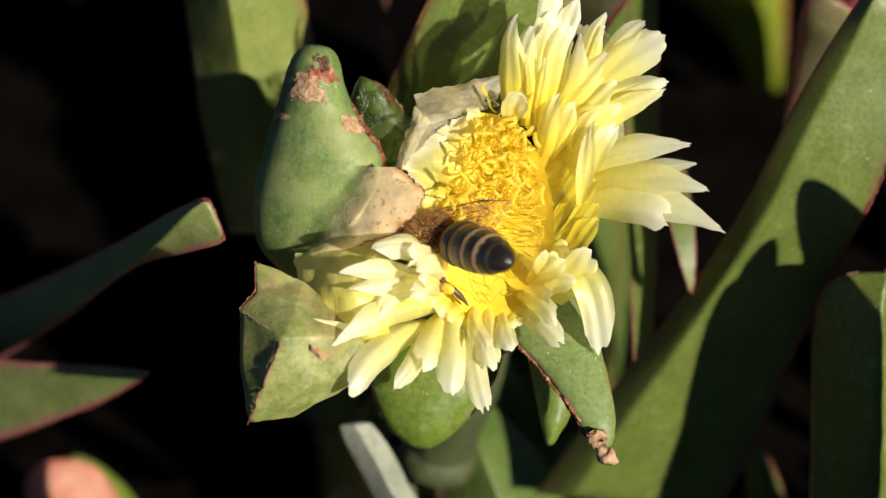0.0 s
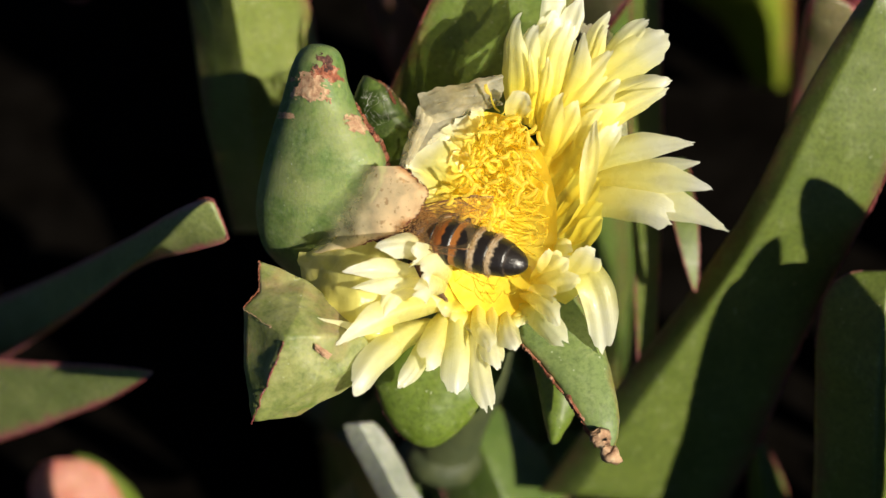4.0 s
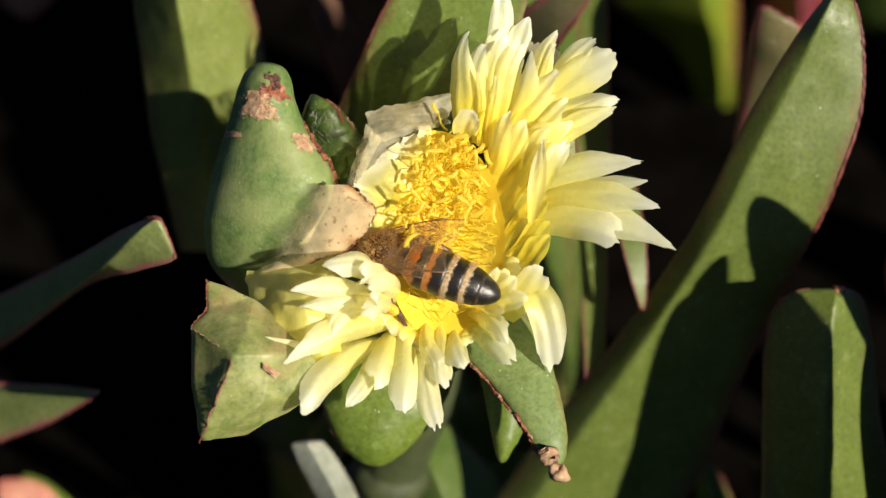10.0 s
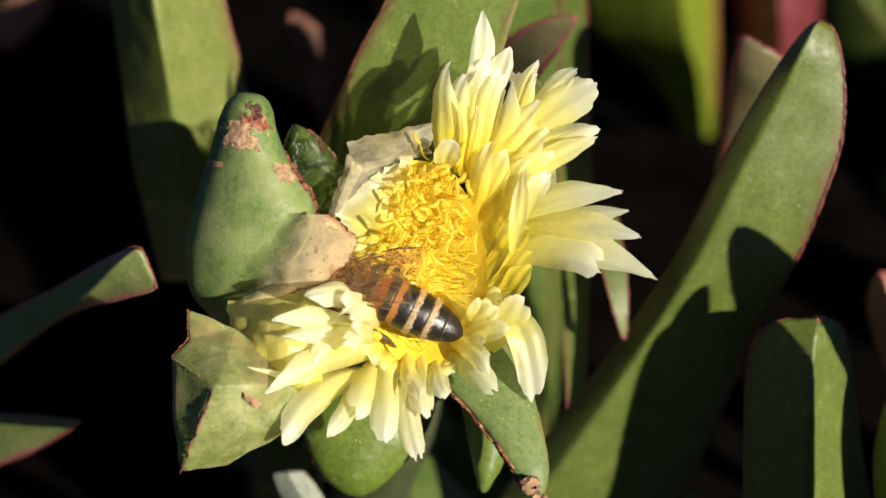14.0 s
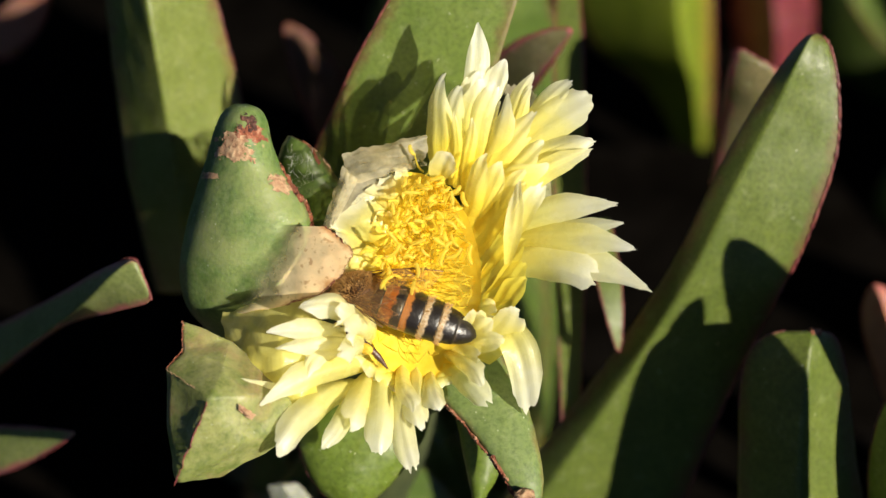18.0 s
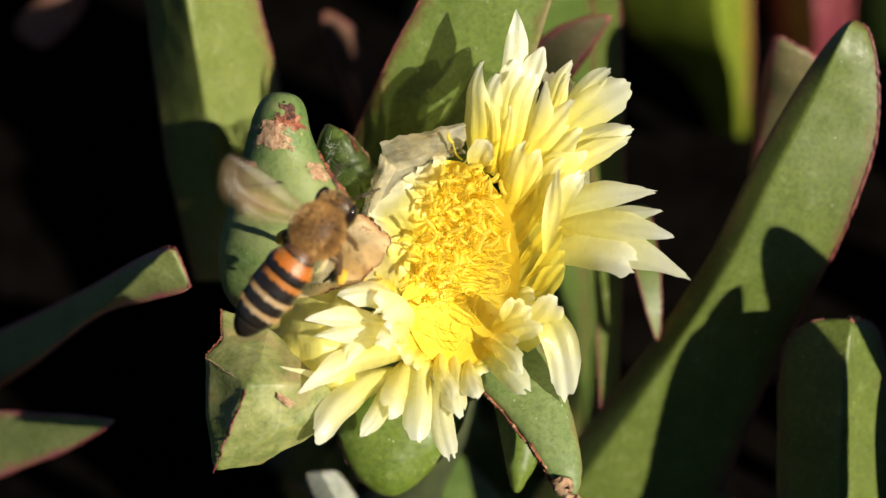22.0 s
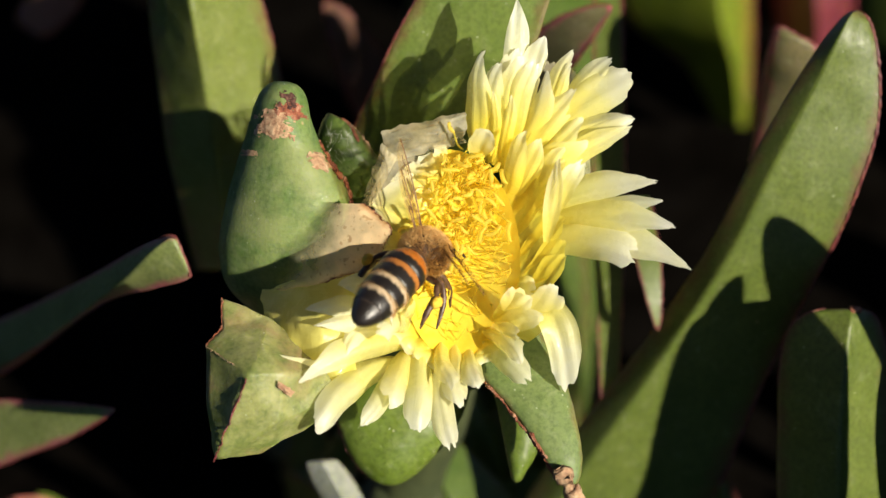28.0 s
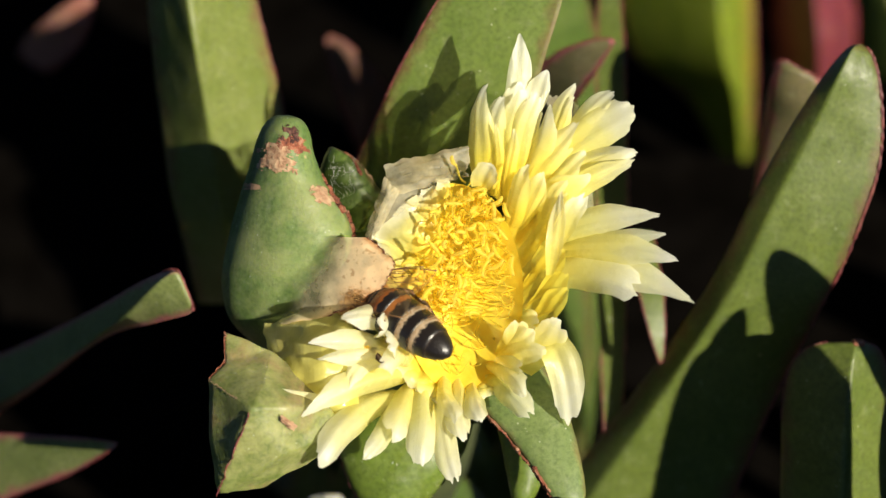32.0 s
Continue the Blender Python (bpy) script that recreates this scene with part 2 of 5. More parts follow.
def drying_material():
    m, n, l, b = material("tan_membrane")
    t = tone(n, l)
    f = noise_node(n, l, 300, 6, 0.6)
    where = maths(n, l, "ADD", t[0], maths(n, l, "MULTIPLY", maths(n, l, "SUBTRACT", f, 0.5), 0.9))
    c = ramp(n, l, where, [(0.1, (0.70, 0.70, 0.40)), (0.45, (0.95, 0.80, 0.50)), (0.88, (0.92, 0.68, 0.40)), (1.0, (0.66, 0.36, 0.16))])
    c = mix(n, l, ramp(n, l, noise_node(n, l, 1800, 3), [(0.6, (0, 0, 0)), (0.68, (0.7, 0.7, 0.7))]), c, (0.50, 0.30, 0.14))
    l.new(c, b.inputs["Base Color"])
    b.inputs["Roughness"].default_value = 0.42
    bump(n, l, b, f, 0.0003, 0.6)
    tr, cl = n.new("ShaderNodeBsdfTranslucent"), n.new("ShaderNodeBsdfTransparent")
    l.new(c, tr.inputs["Color"])
    s, s2 = n.new("ShaderNodeMixShader"), n.new("ShaderNodeMixShader")
    s.inputs[0].default_value = 0.4
    l.new(b.outputs[0], s.inputs[1])
    l.new(tr.outputs[0], s.inputs[2])
    thin = maths(n, l, "ADD", where, maths(n, l, "MULTIPLY", maths(n, l, "SUBTRACT", 1.0, t[1]), 0.35))
    l.new(ramp(n, l, thin, [(0.3, (1, 1, 1)), (0.9, (0.06, 0.06, 0.06))]), s2.inputs[0])
    l.new(s.outputs[0], s2.inputs[1])
    l.new(cl.outputs[0], s2.inputs[2])
    l.new(s2.outputs[0], n["Material Output"].inputs["Surface"])
    return m


TANSKIN = drying_material()
WEB = plain("cobweb", (0.7, 0.7, 0.7), (0.85, 0.85, 0.85), 2000, 0.6)
STAMEN = plain("stamen_yellow", (0.98, 0.82, 0.07), (0.98, 0.88, 0.16), 1500, 0.45, 0, 0.7)
ANTHER = plain("anther_yellow", (0.97, 0.74, 0.045), (0.98, 0.88, 0.20), 2500, 0.6, 0, 0.6, 0.0001)
CUP = plain("flower_heart", (0.96, 0.68, 0.035), (0.97, 0.78, 0.08), 1200, 0.5, 0, 0.22)
# near black and without gloss: the deep shade under the plants is put into this colour
SHADED_SOIL = plain("soil", (0.0016, 0.0013, 0.001), (0.004, 0.0034, 0.003), 120, 0.95, 0, 0, 0.003)
SHADED_SOIL.node_tree.nodes["Principled BSDF"].inputs["Specular IOR Level"].default_value = 0.0
STEM = plain("stem", (0.02, 0.03, 0.010), (0.05, 0.06, 0.018), 300, 0.7, 0, 0, 0.0008)


# ---- shapes ----
def finish(name, verts, faces, mat, tones=None, smooth=True):
    me = bpy.data.meshes.new(name)
    me.from_pydata([tuple(v) for v in verts], [], faces)
    me.materials.append(mat)
    if tones is not None:
        a = me.attributes.new("tone", "FLOAT_COLOR", "POINT")
        a.data.foreach_set("color", [c for t in tones for c in (*t, 1.0)])
    if smooth:
        me.polygons.foreach_set("use_smooth", [True] * len(me.polygons))
    me.update()
    return me


def child(name, me, parent, label=""):
    ob = new(name, me)
    ob.parent = parent
    if label:
        tagged(ob, label)
    return ob


def base(name, place, label, category, group="", kind=""):
    """An empty at the foot of a thing; its parts are made in world places and moved under it."""
    ob = new(name)
    ob.location = place
    ob.empty_display_size = 0.005
    return tagged(ob, label, category, group, kind)


def part(name, verts, faces, mat, parent, label="", tones=None, smooth=True):
    """Links one mesh under a thing that stands unturned, from world places."""
    o = parent.location.copy()
    if parent.parent:
        o = o + parent.parent.location
    return child(name, finish(name, [v - o for v in verts], faces, mat, tones, smooth), parent, label)


def bezier(a, b, c, t):
    return a * (1 - t) ** 2 + b * (2 * t * (1 - t)) + c * t * t


def tube_faces(rings, count, caps=True):
    f = []
    for i in range(rings - 1):
        for j in range(count):
            k = (j + 1) % count
            f.append((i * count + j, i * count + k, (i + 1) * count + k, (i + 1) * count + j))
    if caps:
        f.append(tuple(reversed(range(count))))
        f.append(tuple((rings - 1) * count + j for j in range(count)))
    return f


def frames_along(p, rings, roll, facing=AH):
    """Places and side and out directions along a bow of three points."""
    a, b, c = p
    out = []
    for i in range(rings):
        t = i / (rings - 1)
        d = ((b - a) * (1 - t) + (c - b) * t).normalized()
        side = d.cross(facing).normalized()
        up = side.cross(d)
        r = radians(roll)
        out.append((t, bezier(a, b, c, t), side * math.cos(r) + up * math.sin(r), up * math.cos(r) - side * math.sin(r), d))
    return out


def leaf_rings(p, width, depth, roll, rings, taper, blunt, foot, seed, off=0.0):
    """A three-edged fleshy leaf: flat above, keeled below, tapering to its tip."""
    rnd = random.Random(seed)
    o = Vector((rnd.random() * 9, rnd.random() * 9, rnd.random() * 9))
    verts, tones, edges = [], [], [[], [], []]
    for t, c, side, up, d in frames_along(p, rings, roll):
        grow = foot + (1 - foot) * min(1, t / 0.4) ** 0.7
        s = grow * max(0.0, 1 - max(0, (t - taper) / (1 - taper)) ** blunt) ** 0.75
        s = max(s, 0.03)
        s *= 1 + 0.05 * noise.noise(o + Vector((t * 5, 0, 0)))
        corner = [(-width / 2 * s, depth * 0.3 * s), (width / 2 * s, depth * 0.3 * s), (off * width * s, -depth * 0.7 * s)]
        wob = [0.02 * width * noise.noise(o + Vector((t * 9, 3 + k, 0))) for k in range(3)]
        for k in range(3):
            (x0, y0), (x1, y1) = corner[k], corner[(k + 1) % 3]
            nx, ny = y1 - y0, x0 - x1
            ln = math.hypot(nx, ny) or 1
            nx, ny = -nx / ln, -ny / ln
            for q in (0.006, 0.05, 0.25, 0.5, 0.75, 0.95, 0.994):
                bulge = (0.015 if k == 0 else 0.035) * width * s * 4 * q * (1 - q)
                x, y = x0 + (x1 - x0) * q + nx * bulge, y0 + (y1 - y0) * q + ny * bulge
                w = wob[k] * (1 - q) + wob[(k + 1) % 3] * q
                verts.append(c + side * (x + w) + up * y)
                near = k if q < 0.5 else (k + 1) % 3
                tones.append((t, abs(q - 0.5) * (1.0 if near == 2 else 2.0), (k + q) / 3))
            edges[k].append(c + side * (x0 + wob[k]) + up * y0)
    return verts, tones, edges


def strand(points, radius, sides=5, jag=0.0, rnd=None):
    """A thin round rod through points; radius a number or one for each point."""
    verts = []
    n = len(points)
    for i, p in enumerate(points):
        d = (points[min(i + 1, n - 1)] - points[max(i - 1, 0)]).normalized()
        a = d.cross(AH if abs(d.dot(AH)) < 0.9 else AX).normalized()
        b = d.cross(a)
        r = radius[i] if isinstance(radius, (list, tuple)) else radius
        if jag and rnd:
            r *= 1 + jag * (rnd.random() - 0.5)
        for k in range(sides):
            w = 2 * math.pi * k / sides
            verts.append(p + a * (r * math.cos(w)) + b * (r * math.sin(w)))
    return verts, tube_faces(n, sides)


def leaf(p, width, depth, roll=0, mat=LEAF, label="", taper=0.55, blunt=1.7, foot=0.6, seed=1, rings=34, margins=(0, 1), margin_r=0.09, off=0.0, group="leaves of the ice plant", name="leaf"):
    """width and depth in millimetres; roll turns the keel from behind (0) to the front (180)."""
    thing = base(name, p[0], label, "leaf", group)
    v, tn, edges = leaf_rings(p, width * MM, depth * MM, roll, rings, taper, blunt, foot, seed, off)
    part("blade", v, tube_faces(rings, 21), mat, thing, tones=tn)
    rnd = random.Random(seed)
    for k in margins:
        pts = edges[k][1:]
        many = [pts[i].lerp(pts[i + 1], q / 4) for i in range(len(pts) - 1) for q in range(4)]
        sv, sf = strand(many, margin_r * MM, 5, 1.1, rnd)
        part("margin", sv, sf, MARGIN, thing, "reddish toothed margin")
    return thing


def glide(rows, t):
    """A smooth curve through rows of numbers, t from 0 to 1."""
    n = len(rows) - 1
    q = min(max(t, 0.0), 1.0) * n
    i = min(int(q), n - 1)
    f = q - i
    a, b, c, d = rows[max(i - 1, 0)], rows[i], rows[i + 1], rows[min(i + 2, n)]
    return [0.5 * (2 * q1 + (q2 - q0) * f + (2 * q0 - 5 * q1 + 4 * q2 - q3) * f * f + (3 * q1 - q0 - 3 * q2 + q3) * f ** 3) for q0, q1, q2, q3 in zip(a, b, c, d)]


class Body:
    """A fleshy body between two edges. rows: the left edge x, y; the right edge x, y; h; the front's and the back's swell in millimetres; ridge: where
    across it the front is highest, one place or one for each row (0 for a rounded front)."""

    def __init__(self, at, rows, ridge=0.0, power=0.5, seed=1, rough=0.05, end=0.06):
        self.at, self.rows, self.ridge, self.power, self.seed, self.rough, self.end = at, rows, ridge, power, seed, rough, end

    def point(self, t, q, back=False, lift=0.0):
        x0, y0, x1, y1, h, swell, rear, *tilt = glide(self.rows, t)
        close = math.sqrt(max(0.0, 1 - max(0.0, (t - 1 + self.end) / self.end) ** 2)) if self.end else 1.0
        k = 0.5 + (q - 0.5) * (0.02 + 0.98 * close)
        x, y = x0 + (x1 - x0) * k, y0 + (y1 - y0) * k
        if back:
            z = -rear * (4 * q * (1 - q)) ** 0.6 * close
        elif self.ridge:
            r = glide(self.ridge, t)[0] if isinstance(self.ridge, list) else self.ridge
            e = q / r if q < r else (1 - q) / (1 - r)
            z = swell * (0.82 * e + 0.18 * math.sin(e * math.pi / 2)) * close
        else:
            z = swell * (4 * q * (1 - q)) ** self.power * close
        p = self.at(x, y, h + z + (tilt[0] * (k - 0.5) if tilt else 0.0))
        o = Vector((self.seed * 1.7, self.seed * 0.3, 0))
        z = self.rough * noise.noise(o + p * 420) + 0.35 * self.rough * noise.noise(o + p * 1500)
        return p + AH * MM * (z + lift) + (AX * 0.7 * self.rough * MM * noise.noise(o + Vector((t * 14, round(q), 3))) if q in (0.0, 1.0) else Vector())

    def mesh(self, rings=56, n=22):
        verts, tones = [], []
        for i in range(rings):
            t = i / (rings - 1)
            for j in range(2 * n):
                q, back = (j / n, False) if j <= n else ((2 * n - j) / n, True)
                e = abs(2 * q - 1)
                verts.append(self.point(t, q, back))
                tones.append((t, e if not back else 0.5, q))
        return verts, tube_faces(rings, 2 * n), tones

    def edge(self, q, t0, t1, count=30, lift=0.0):
        return [self.point(t0 + (t1 - t0) * i / (count - 1), q, False, lift) for i in range(count)]


def outlined_leaf(body, mat, label, margins=((1.0, 0.0, 1.0),), margin_r=0.09, seed=1, rings=56):
    thing = base("leaf", body.point(0, 0.5), label, "leaf", "leaves of the ice plant")
    v, f, tn = body.mesh(rings, 40)
    part("blade", v, f, mat, thing, tones=tn)
    rnd = random.Random(seed)
    for q, t0, t1 in margins:
        sv, sf = strand(body.edge(q, t0, t1, 150), margin_r * MM, 5, 1.2, rnd)
        part("margin", sv, sf, MARGIN, thing, "reddish toothed margin")
    return thing


# ---- the ground and the stems ----
def ground():
    verts, faces = [], []
    steps = [-150, -40, -8, -2, -0.6] + [-0.3 + 0.02 * i for i in range(31)] + [0.6, 2, 8, 40, 150]
    n = len(steps)
    for y in steps:
        for x in steps:
            near = abs(x) < 0.5 and abs(y) < 0.5
            z = 0.008 * noise.noise(Vector((x * 22, y * 22, 0))) if near else 0.0
            verts.append(Vector((x, y, z)))
    for j in range(n - 1):
        for i in range(n - 1):
            faces.append((j * n + i, j * n + i + 1, (j + 1) * n + i + 1, (j + 1) * n + i))
    ob = new("ground", finish("ground", verts, faces, SHADED_SOIL))
    tagged(ob, "bare soil under the plants, near black with deep shade put into its colour", "ground", kind="structure")


def stem(points, radius, label):
    pts = []
    for i in range(len(points) - 1):
        for q in range(6):
            pts.append(points[i].lerp(points[i + 1], q / 6))
    pts.append(points[-1])
    pts = [p + 0.0015 * Vector((noise.noise(p * 90), noise.noise(p * 90 + AX), noise.noise(p * 90 + AY))) for p in pts]
    thing = base("stem", pts[0], label, "stem", "creeping stems")
    v, f = strand(pts, [radius * MM] * len(pts), 10)
    part("stalk", v, f, STEM, thing)
    for i in range(6, len(pts) - 1, 6):
        v, f = strand([pts[i].lerp(pts[i - 1], 0.3), pts[i], pts[i].lerp(pts[i + 1], 0.3)], [radius * MM * k for k in (1.02, 1.18, 1.02)], 10)
        part("node", v, f, STEM, thing, "swollen ring on the stem")
    return thing


def flat(x, y, z=0.006):
    return Vector((x, y, z))


ground()
stem([flat(-0.02, 0.05, 0.008), flat(-0.005, 0.03, 0.014), flat(0.0, 0.012, 0.035), G(850, 560, -24)], 3.2, "short upright stem that carries the flower")


# ---- the leaves ----
outlined_leaf(Body(D, [(850, 980, 1180, 1010, -35, 3.6, 3), (960, 830, 1245, 880, -29, 3.5, 3), (1070, 690, 1300, 750, -24, 3.1, 3), (1160, 565, 1352, 640, -20, 2.8, 3), (1230, 455, 1410, 530, -16, 2.1, 3), (1300, 310, 1468, 415, -13, 1.8, 2.5), (1375, 180, 1517, 270, -11, 1.5, 2), (1430, 100, 1520, 140, -9.5, 1.4, 1.5), (1470, 55, 1500, 62, -9, 0.7, 0.8)], 0.21, seed=3, end=0.05, rough=0.10), LEAF, "long green keeled leaf with red margin, partly shaded", ((1.0, 0.05, 0.99),), 0.13, 3)
blunt_leaf = Body(D, [(1330, 1100, 1590, 1100, -25, 5.0, 4), (1338, 950, 1572, 950, -19, 5.0, 4), (1340, 800, 1548, 800, -15.5, 5.0, 4), (1343, 700, 1538, 690, -13.5, 4.6, 3.5), (1355, 635, 1525, 625, -11.8, 3.2, 3), (1385, 600, 1508, 596, -10.6, 1.6, 2), (1425, 588, 1480, 588, -10.4, 0.8, 1)], [[0.40], [0.46], [0.53], [0.6], [0.66], [0.7], [0.66]], seed=5, end=0.03, rough=0.10)
blunt = outlined_leaf(blunt_leaf, LEAF, "short green blunt leaf with red-scarred tip", ((0.0, 0.45, 0.98), (1.0, 0.55, 0.98)), 0.07, 5)
outlined_leaf(Body(D, [(310, 520, 490, 520, -38, 2.5, 3), (262, 330, 484, 330, -30, 4.4, 3), (240, 180, 458, 168, -27, 6.1, 3), (222, 40, 424, 36, -24, 6.1, 3), (208, -120, 388, -120, -22, 5.3, 3), (200, -300, 345, -300, -19, 2.2, 2), (235, -420, 285, -420, -18, 1.0, 1)], 0.38, seed=7, rough=0.12), LEAF_OLIVE, "long olive-green leaf standing behind the flower", ((1.0, 0.05, 0.98),), 0.09, 7)
v_ = [blunt_leaf.point(0.93 - 0.003 * i, 0.72 + 0.018 * i, False, 0.15) for i in range(10)]
sv_, sf_ = strand(v_, [0.3 * MM + 0.25 * MM * abs(noise.noise(p * 900)) for p in v_], 8)
part("scar", sv_, sf_, SCAR, blunt, "red-brown scar at the tip")
leaf((G(640, 520, -30), G(850, 104, -8.8), G(1078, -400, -7)), 11.2, 7, 4, LEAF_MID, "broad green leaf with ragged margin behind the flower", taper=0.55, blunt=1.8, foot=0.7, seed=9, margins=(0,))
leaf((G(1138, 670, -26), G(1140, 200, -29), G(1132, -340, -40)), 3.0, 2.4, 6, LEAF, "narrow pale green leaf behind the flower", taper=0.5, blunt=1.9, foot=0.45, seed=11)
leaf((G(1186, 290, -24), G(1206, 400, -20), G(1224, 520, -21)), 2.4, 2.2, 10, LEAF, "small narrow pale green leaf", taper=0.3, foot=0.9, seed=12)
leaf((G(960, 150, -40), G(1040, 20, -25), G(1142, -54, -22)), 5.6, 5, 20, LEAF_DULL, "greyish leaf tip with pink margin", taper=0.4, blunt=1.7, seed=13)
outlined_leaf(Body(D, [(1236, 262, 1286, 266, -112, 4, 3), (1176, 150, 1292, 160, -108, 9, 4), (1086, 78, 1294, 84, -104, 11, 4), (1050, -40, 1292, -40, -100, 11, 4), (1050, -200, 1286, -200, -96, 10, 4), (1090, -380, 1250, -380, -92, 4, 2)], 0.76, seed=14), LEAF_LIME, "broad yellow-green leaf standing far behind the flower", ((1.0, 0.1, 0.95),), 0.25, 14)
outlined_leaf(Body(D, [(1290, 330, 1440, 330, -34, 2, 3), (1312, 200, 1440, 240, -28, 2, 3), (1320, 140, 1420, 170, -24, 1.6, 2), (1332, 100, 1416, 132, -22, 1.2, 1), (1345, 86, 1400, 116, -21.5, 0.6, 0.6)], 0, seed=15, end=0.06), LEAF_DULL, "dull grey-brown leaf with a pink tip", ((1.0, 0.6, 1.0), (0.0, 0.75, 1.0)), 0.2, 15)
leaf((G(812, 300, -78), G(714, 50, -62), G(634, -64, -58)), 6.0, 4, 8, LEAF_BROWN, "withered pinkish leaf low behind", taper=0.5, seed=16)
outlined_leaf(Body(G, [(-420, 640, -330, 900, -62, 3, 4), (-150, 580, -60, 680, -48, 3.4, 4), (60, 500, 110, 570, -34, 3.6, 3), (210, 428, 240, 475, -20, 3.4, 2.5), (300, 376, 335, 446, -12, 2.6, 2), (352, 354, 388, 432, -9, 1.4, 1.5), (372, 356, 396, 416, -8.5, 0.7, 0.8)], [[0.9], [0.9], [0.9], [0.85], [0.32], [0.08], [0.08]], seed=17, end=0.03), LEAF_GREY, "greyish green leaf with blunt pink tip", ((1.0, 0.9, 1.0), (0.0, 0.8, 1.0)), 0.12, 17)
leaf((G(-420, 700, -58), G(-60, 720, -36), G(262, 660, -18)), 12.2, 8, -14, LEAF_GREY, "greyish green pointed leaf with dark red margin", taper=0.3, blunt=1.15, foot=0.95, seed=18)
leaf((G(330, 1130, -70), G(136, 980, -54), G(88, 815, -50)), 9.0, 7, 185, LEAF_PINK, "salmon-pink withering leaf low on the plant", taper=0.7, blunt=2.8, seed=19, margins=(1,))
leaf((G(290, 1120, -66), G(190, 930, -56), G(128, 806, -54)), 7, 5, 180, LEAF_FRESH, "fresh green leaf low on the plant", seed=20, margins=(1,))
outlined_leaf(Body(G, [(760, 520, 900, 480, -13, 1.0, 2), (690, 590, 895, 580, -11.5, 1.6, 3), (654, 655, 885, 650, -10.8, 2.0, 3), (662, 705, 850, 715, -10.6, 2.0, 3), (688, 758, 805, 766, -10.8, 1.6, 2), (728, 793, 762, 796, -11, 0.8, 1)], 0, 0.6, seed=21, rough=0.15), LEAF_FRESH, "broad fresh green leaf under the flower", ((0.0, 0.1, 0.9),), 0.05, 21)
outlined_leaf(Body(G, [(900, 480, 1030, 480, -12, 1.2, 2), (925, 600, 1040, 600, -9, 1.6, 3), (944, 680, 1030, 680, -8, 1.4, 2), (956, 745, 1005, 745, -7.6, 1.0, 1.5), (966, 788, 978, 790, -7.6, 0.5, 0.7)], 0, 0.6, seed=22, rough=0.12), LEAF_FRESH, "small green leaf under the flower", (), seed=22)
# its dimness under the flower is partly painted, by the shade-dark green
leaf((G(1010, 1200, -46), G(900, 900, -40), G(800, 690, -40)), 12, 6, 180, LEAF_SHADED, "green leaf under the flower, shade darkened into its colour", taper=0.5, seed=24, margins=(1,))
outlined_leaf(Body(G, [(740, 1010, 860, 990, -33, 2.5, 3), (668, 890, 745, 890, -28, 2.2, 3), (636, 830, 706, 822, -26, 1.8, 2), (612, 785, 680, 778, -25, 1.4, 1.5), (600, 750, 654, 746, -24.5, 0.9, 1)], 0.5, seed=23), LEAF_WHITISH, "pale whitish leaf below the flower", (), seed=23)
leaf((G(120, -20, -90), G(160, -70, -66), G(215, -150, -56)), 4.5, 5, 190, LEAF_PINK, "withered pinkish leaf tip far behind", taper=0.5, seed=25)
leaf((G(1490, 130, -112), G(1520, 0, -104), G(1480, -280, -92)), 10, 8, 190, LEAF_RED, "crimson leaf far behind the clump", seed=27, margins=(1,))
leaf((G(1820, 860, -60), G(1735, 600, -40), G(1680, 398, -36)), 4.4, 5, 185, LEAF_PINK, "pinkish white leaf tip at the edge of the clump", taper=0.7, blunt=2.8, seed=28, margins=(1,))
leaf((G(1790, 1200, -30), G(1735, 850, -12), G(1712, 590, -8)), 6.4, 6, 190, LEAF_LIME, "bright lime-green leaf at the edge of the clump", seed=29, margins=(1,))
# shade-dark green again, for a leaf low in the clump
leaf((G(1400, 1150, -60), G(1360, 900, -46), G(1330, 780, -44)), 4, 4, 190, LEAF_SHADED, "small leaf deep in the clump, shade darkened into its colour", seed=30)


def sunward(x, y, h, k):
    """A place k millimetres from a point of the grid, towards the sun."""
    return D(x, y, h) + SUN * MM * k


def tall_leaf(tip, mid, k, width, seed, aside):
    """A tall leaf of the clump towards the sun, beside the view, whose shade falls on the long leaf."""
    a, b = sunward(*mid, k), sunward(*tip, k)
    foot_ = a + (a - b) * 1.6 + Vector((aside, 0.0, 0.0))
    foot_.z = 0.0
    leaf((foot_, a + (a - b) * 0.35, b), width, 3.0, 0, LEAF, "tall green leaf of the clump beside the flower", taper=0.5, blunt=2.1, seed=seed)


tall_leaf((1303, 424, -14.5), (1408, 556, -14.5), 40, 7.6, 31, 0.05)
tall_leaf((1250, 526, -17), (1248, 700, -19), 44, 6.8, 32, -0.014)
tall_leaf((1190, 596, -19), (1186, 760, -23), 46, 6.6, 33, -0.006)


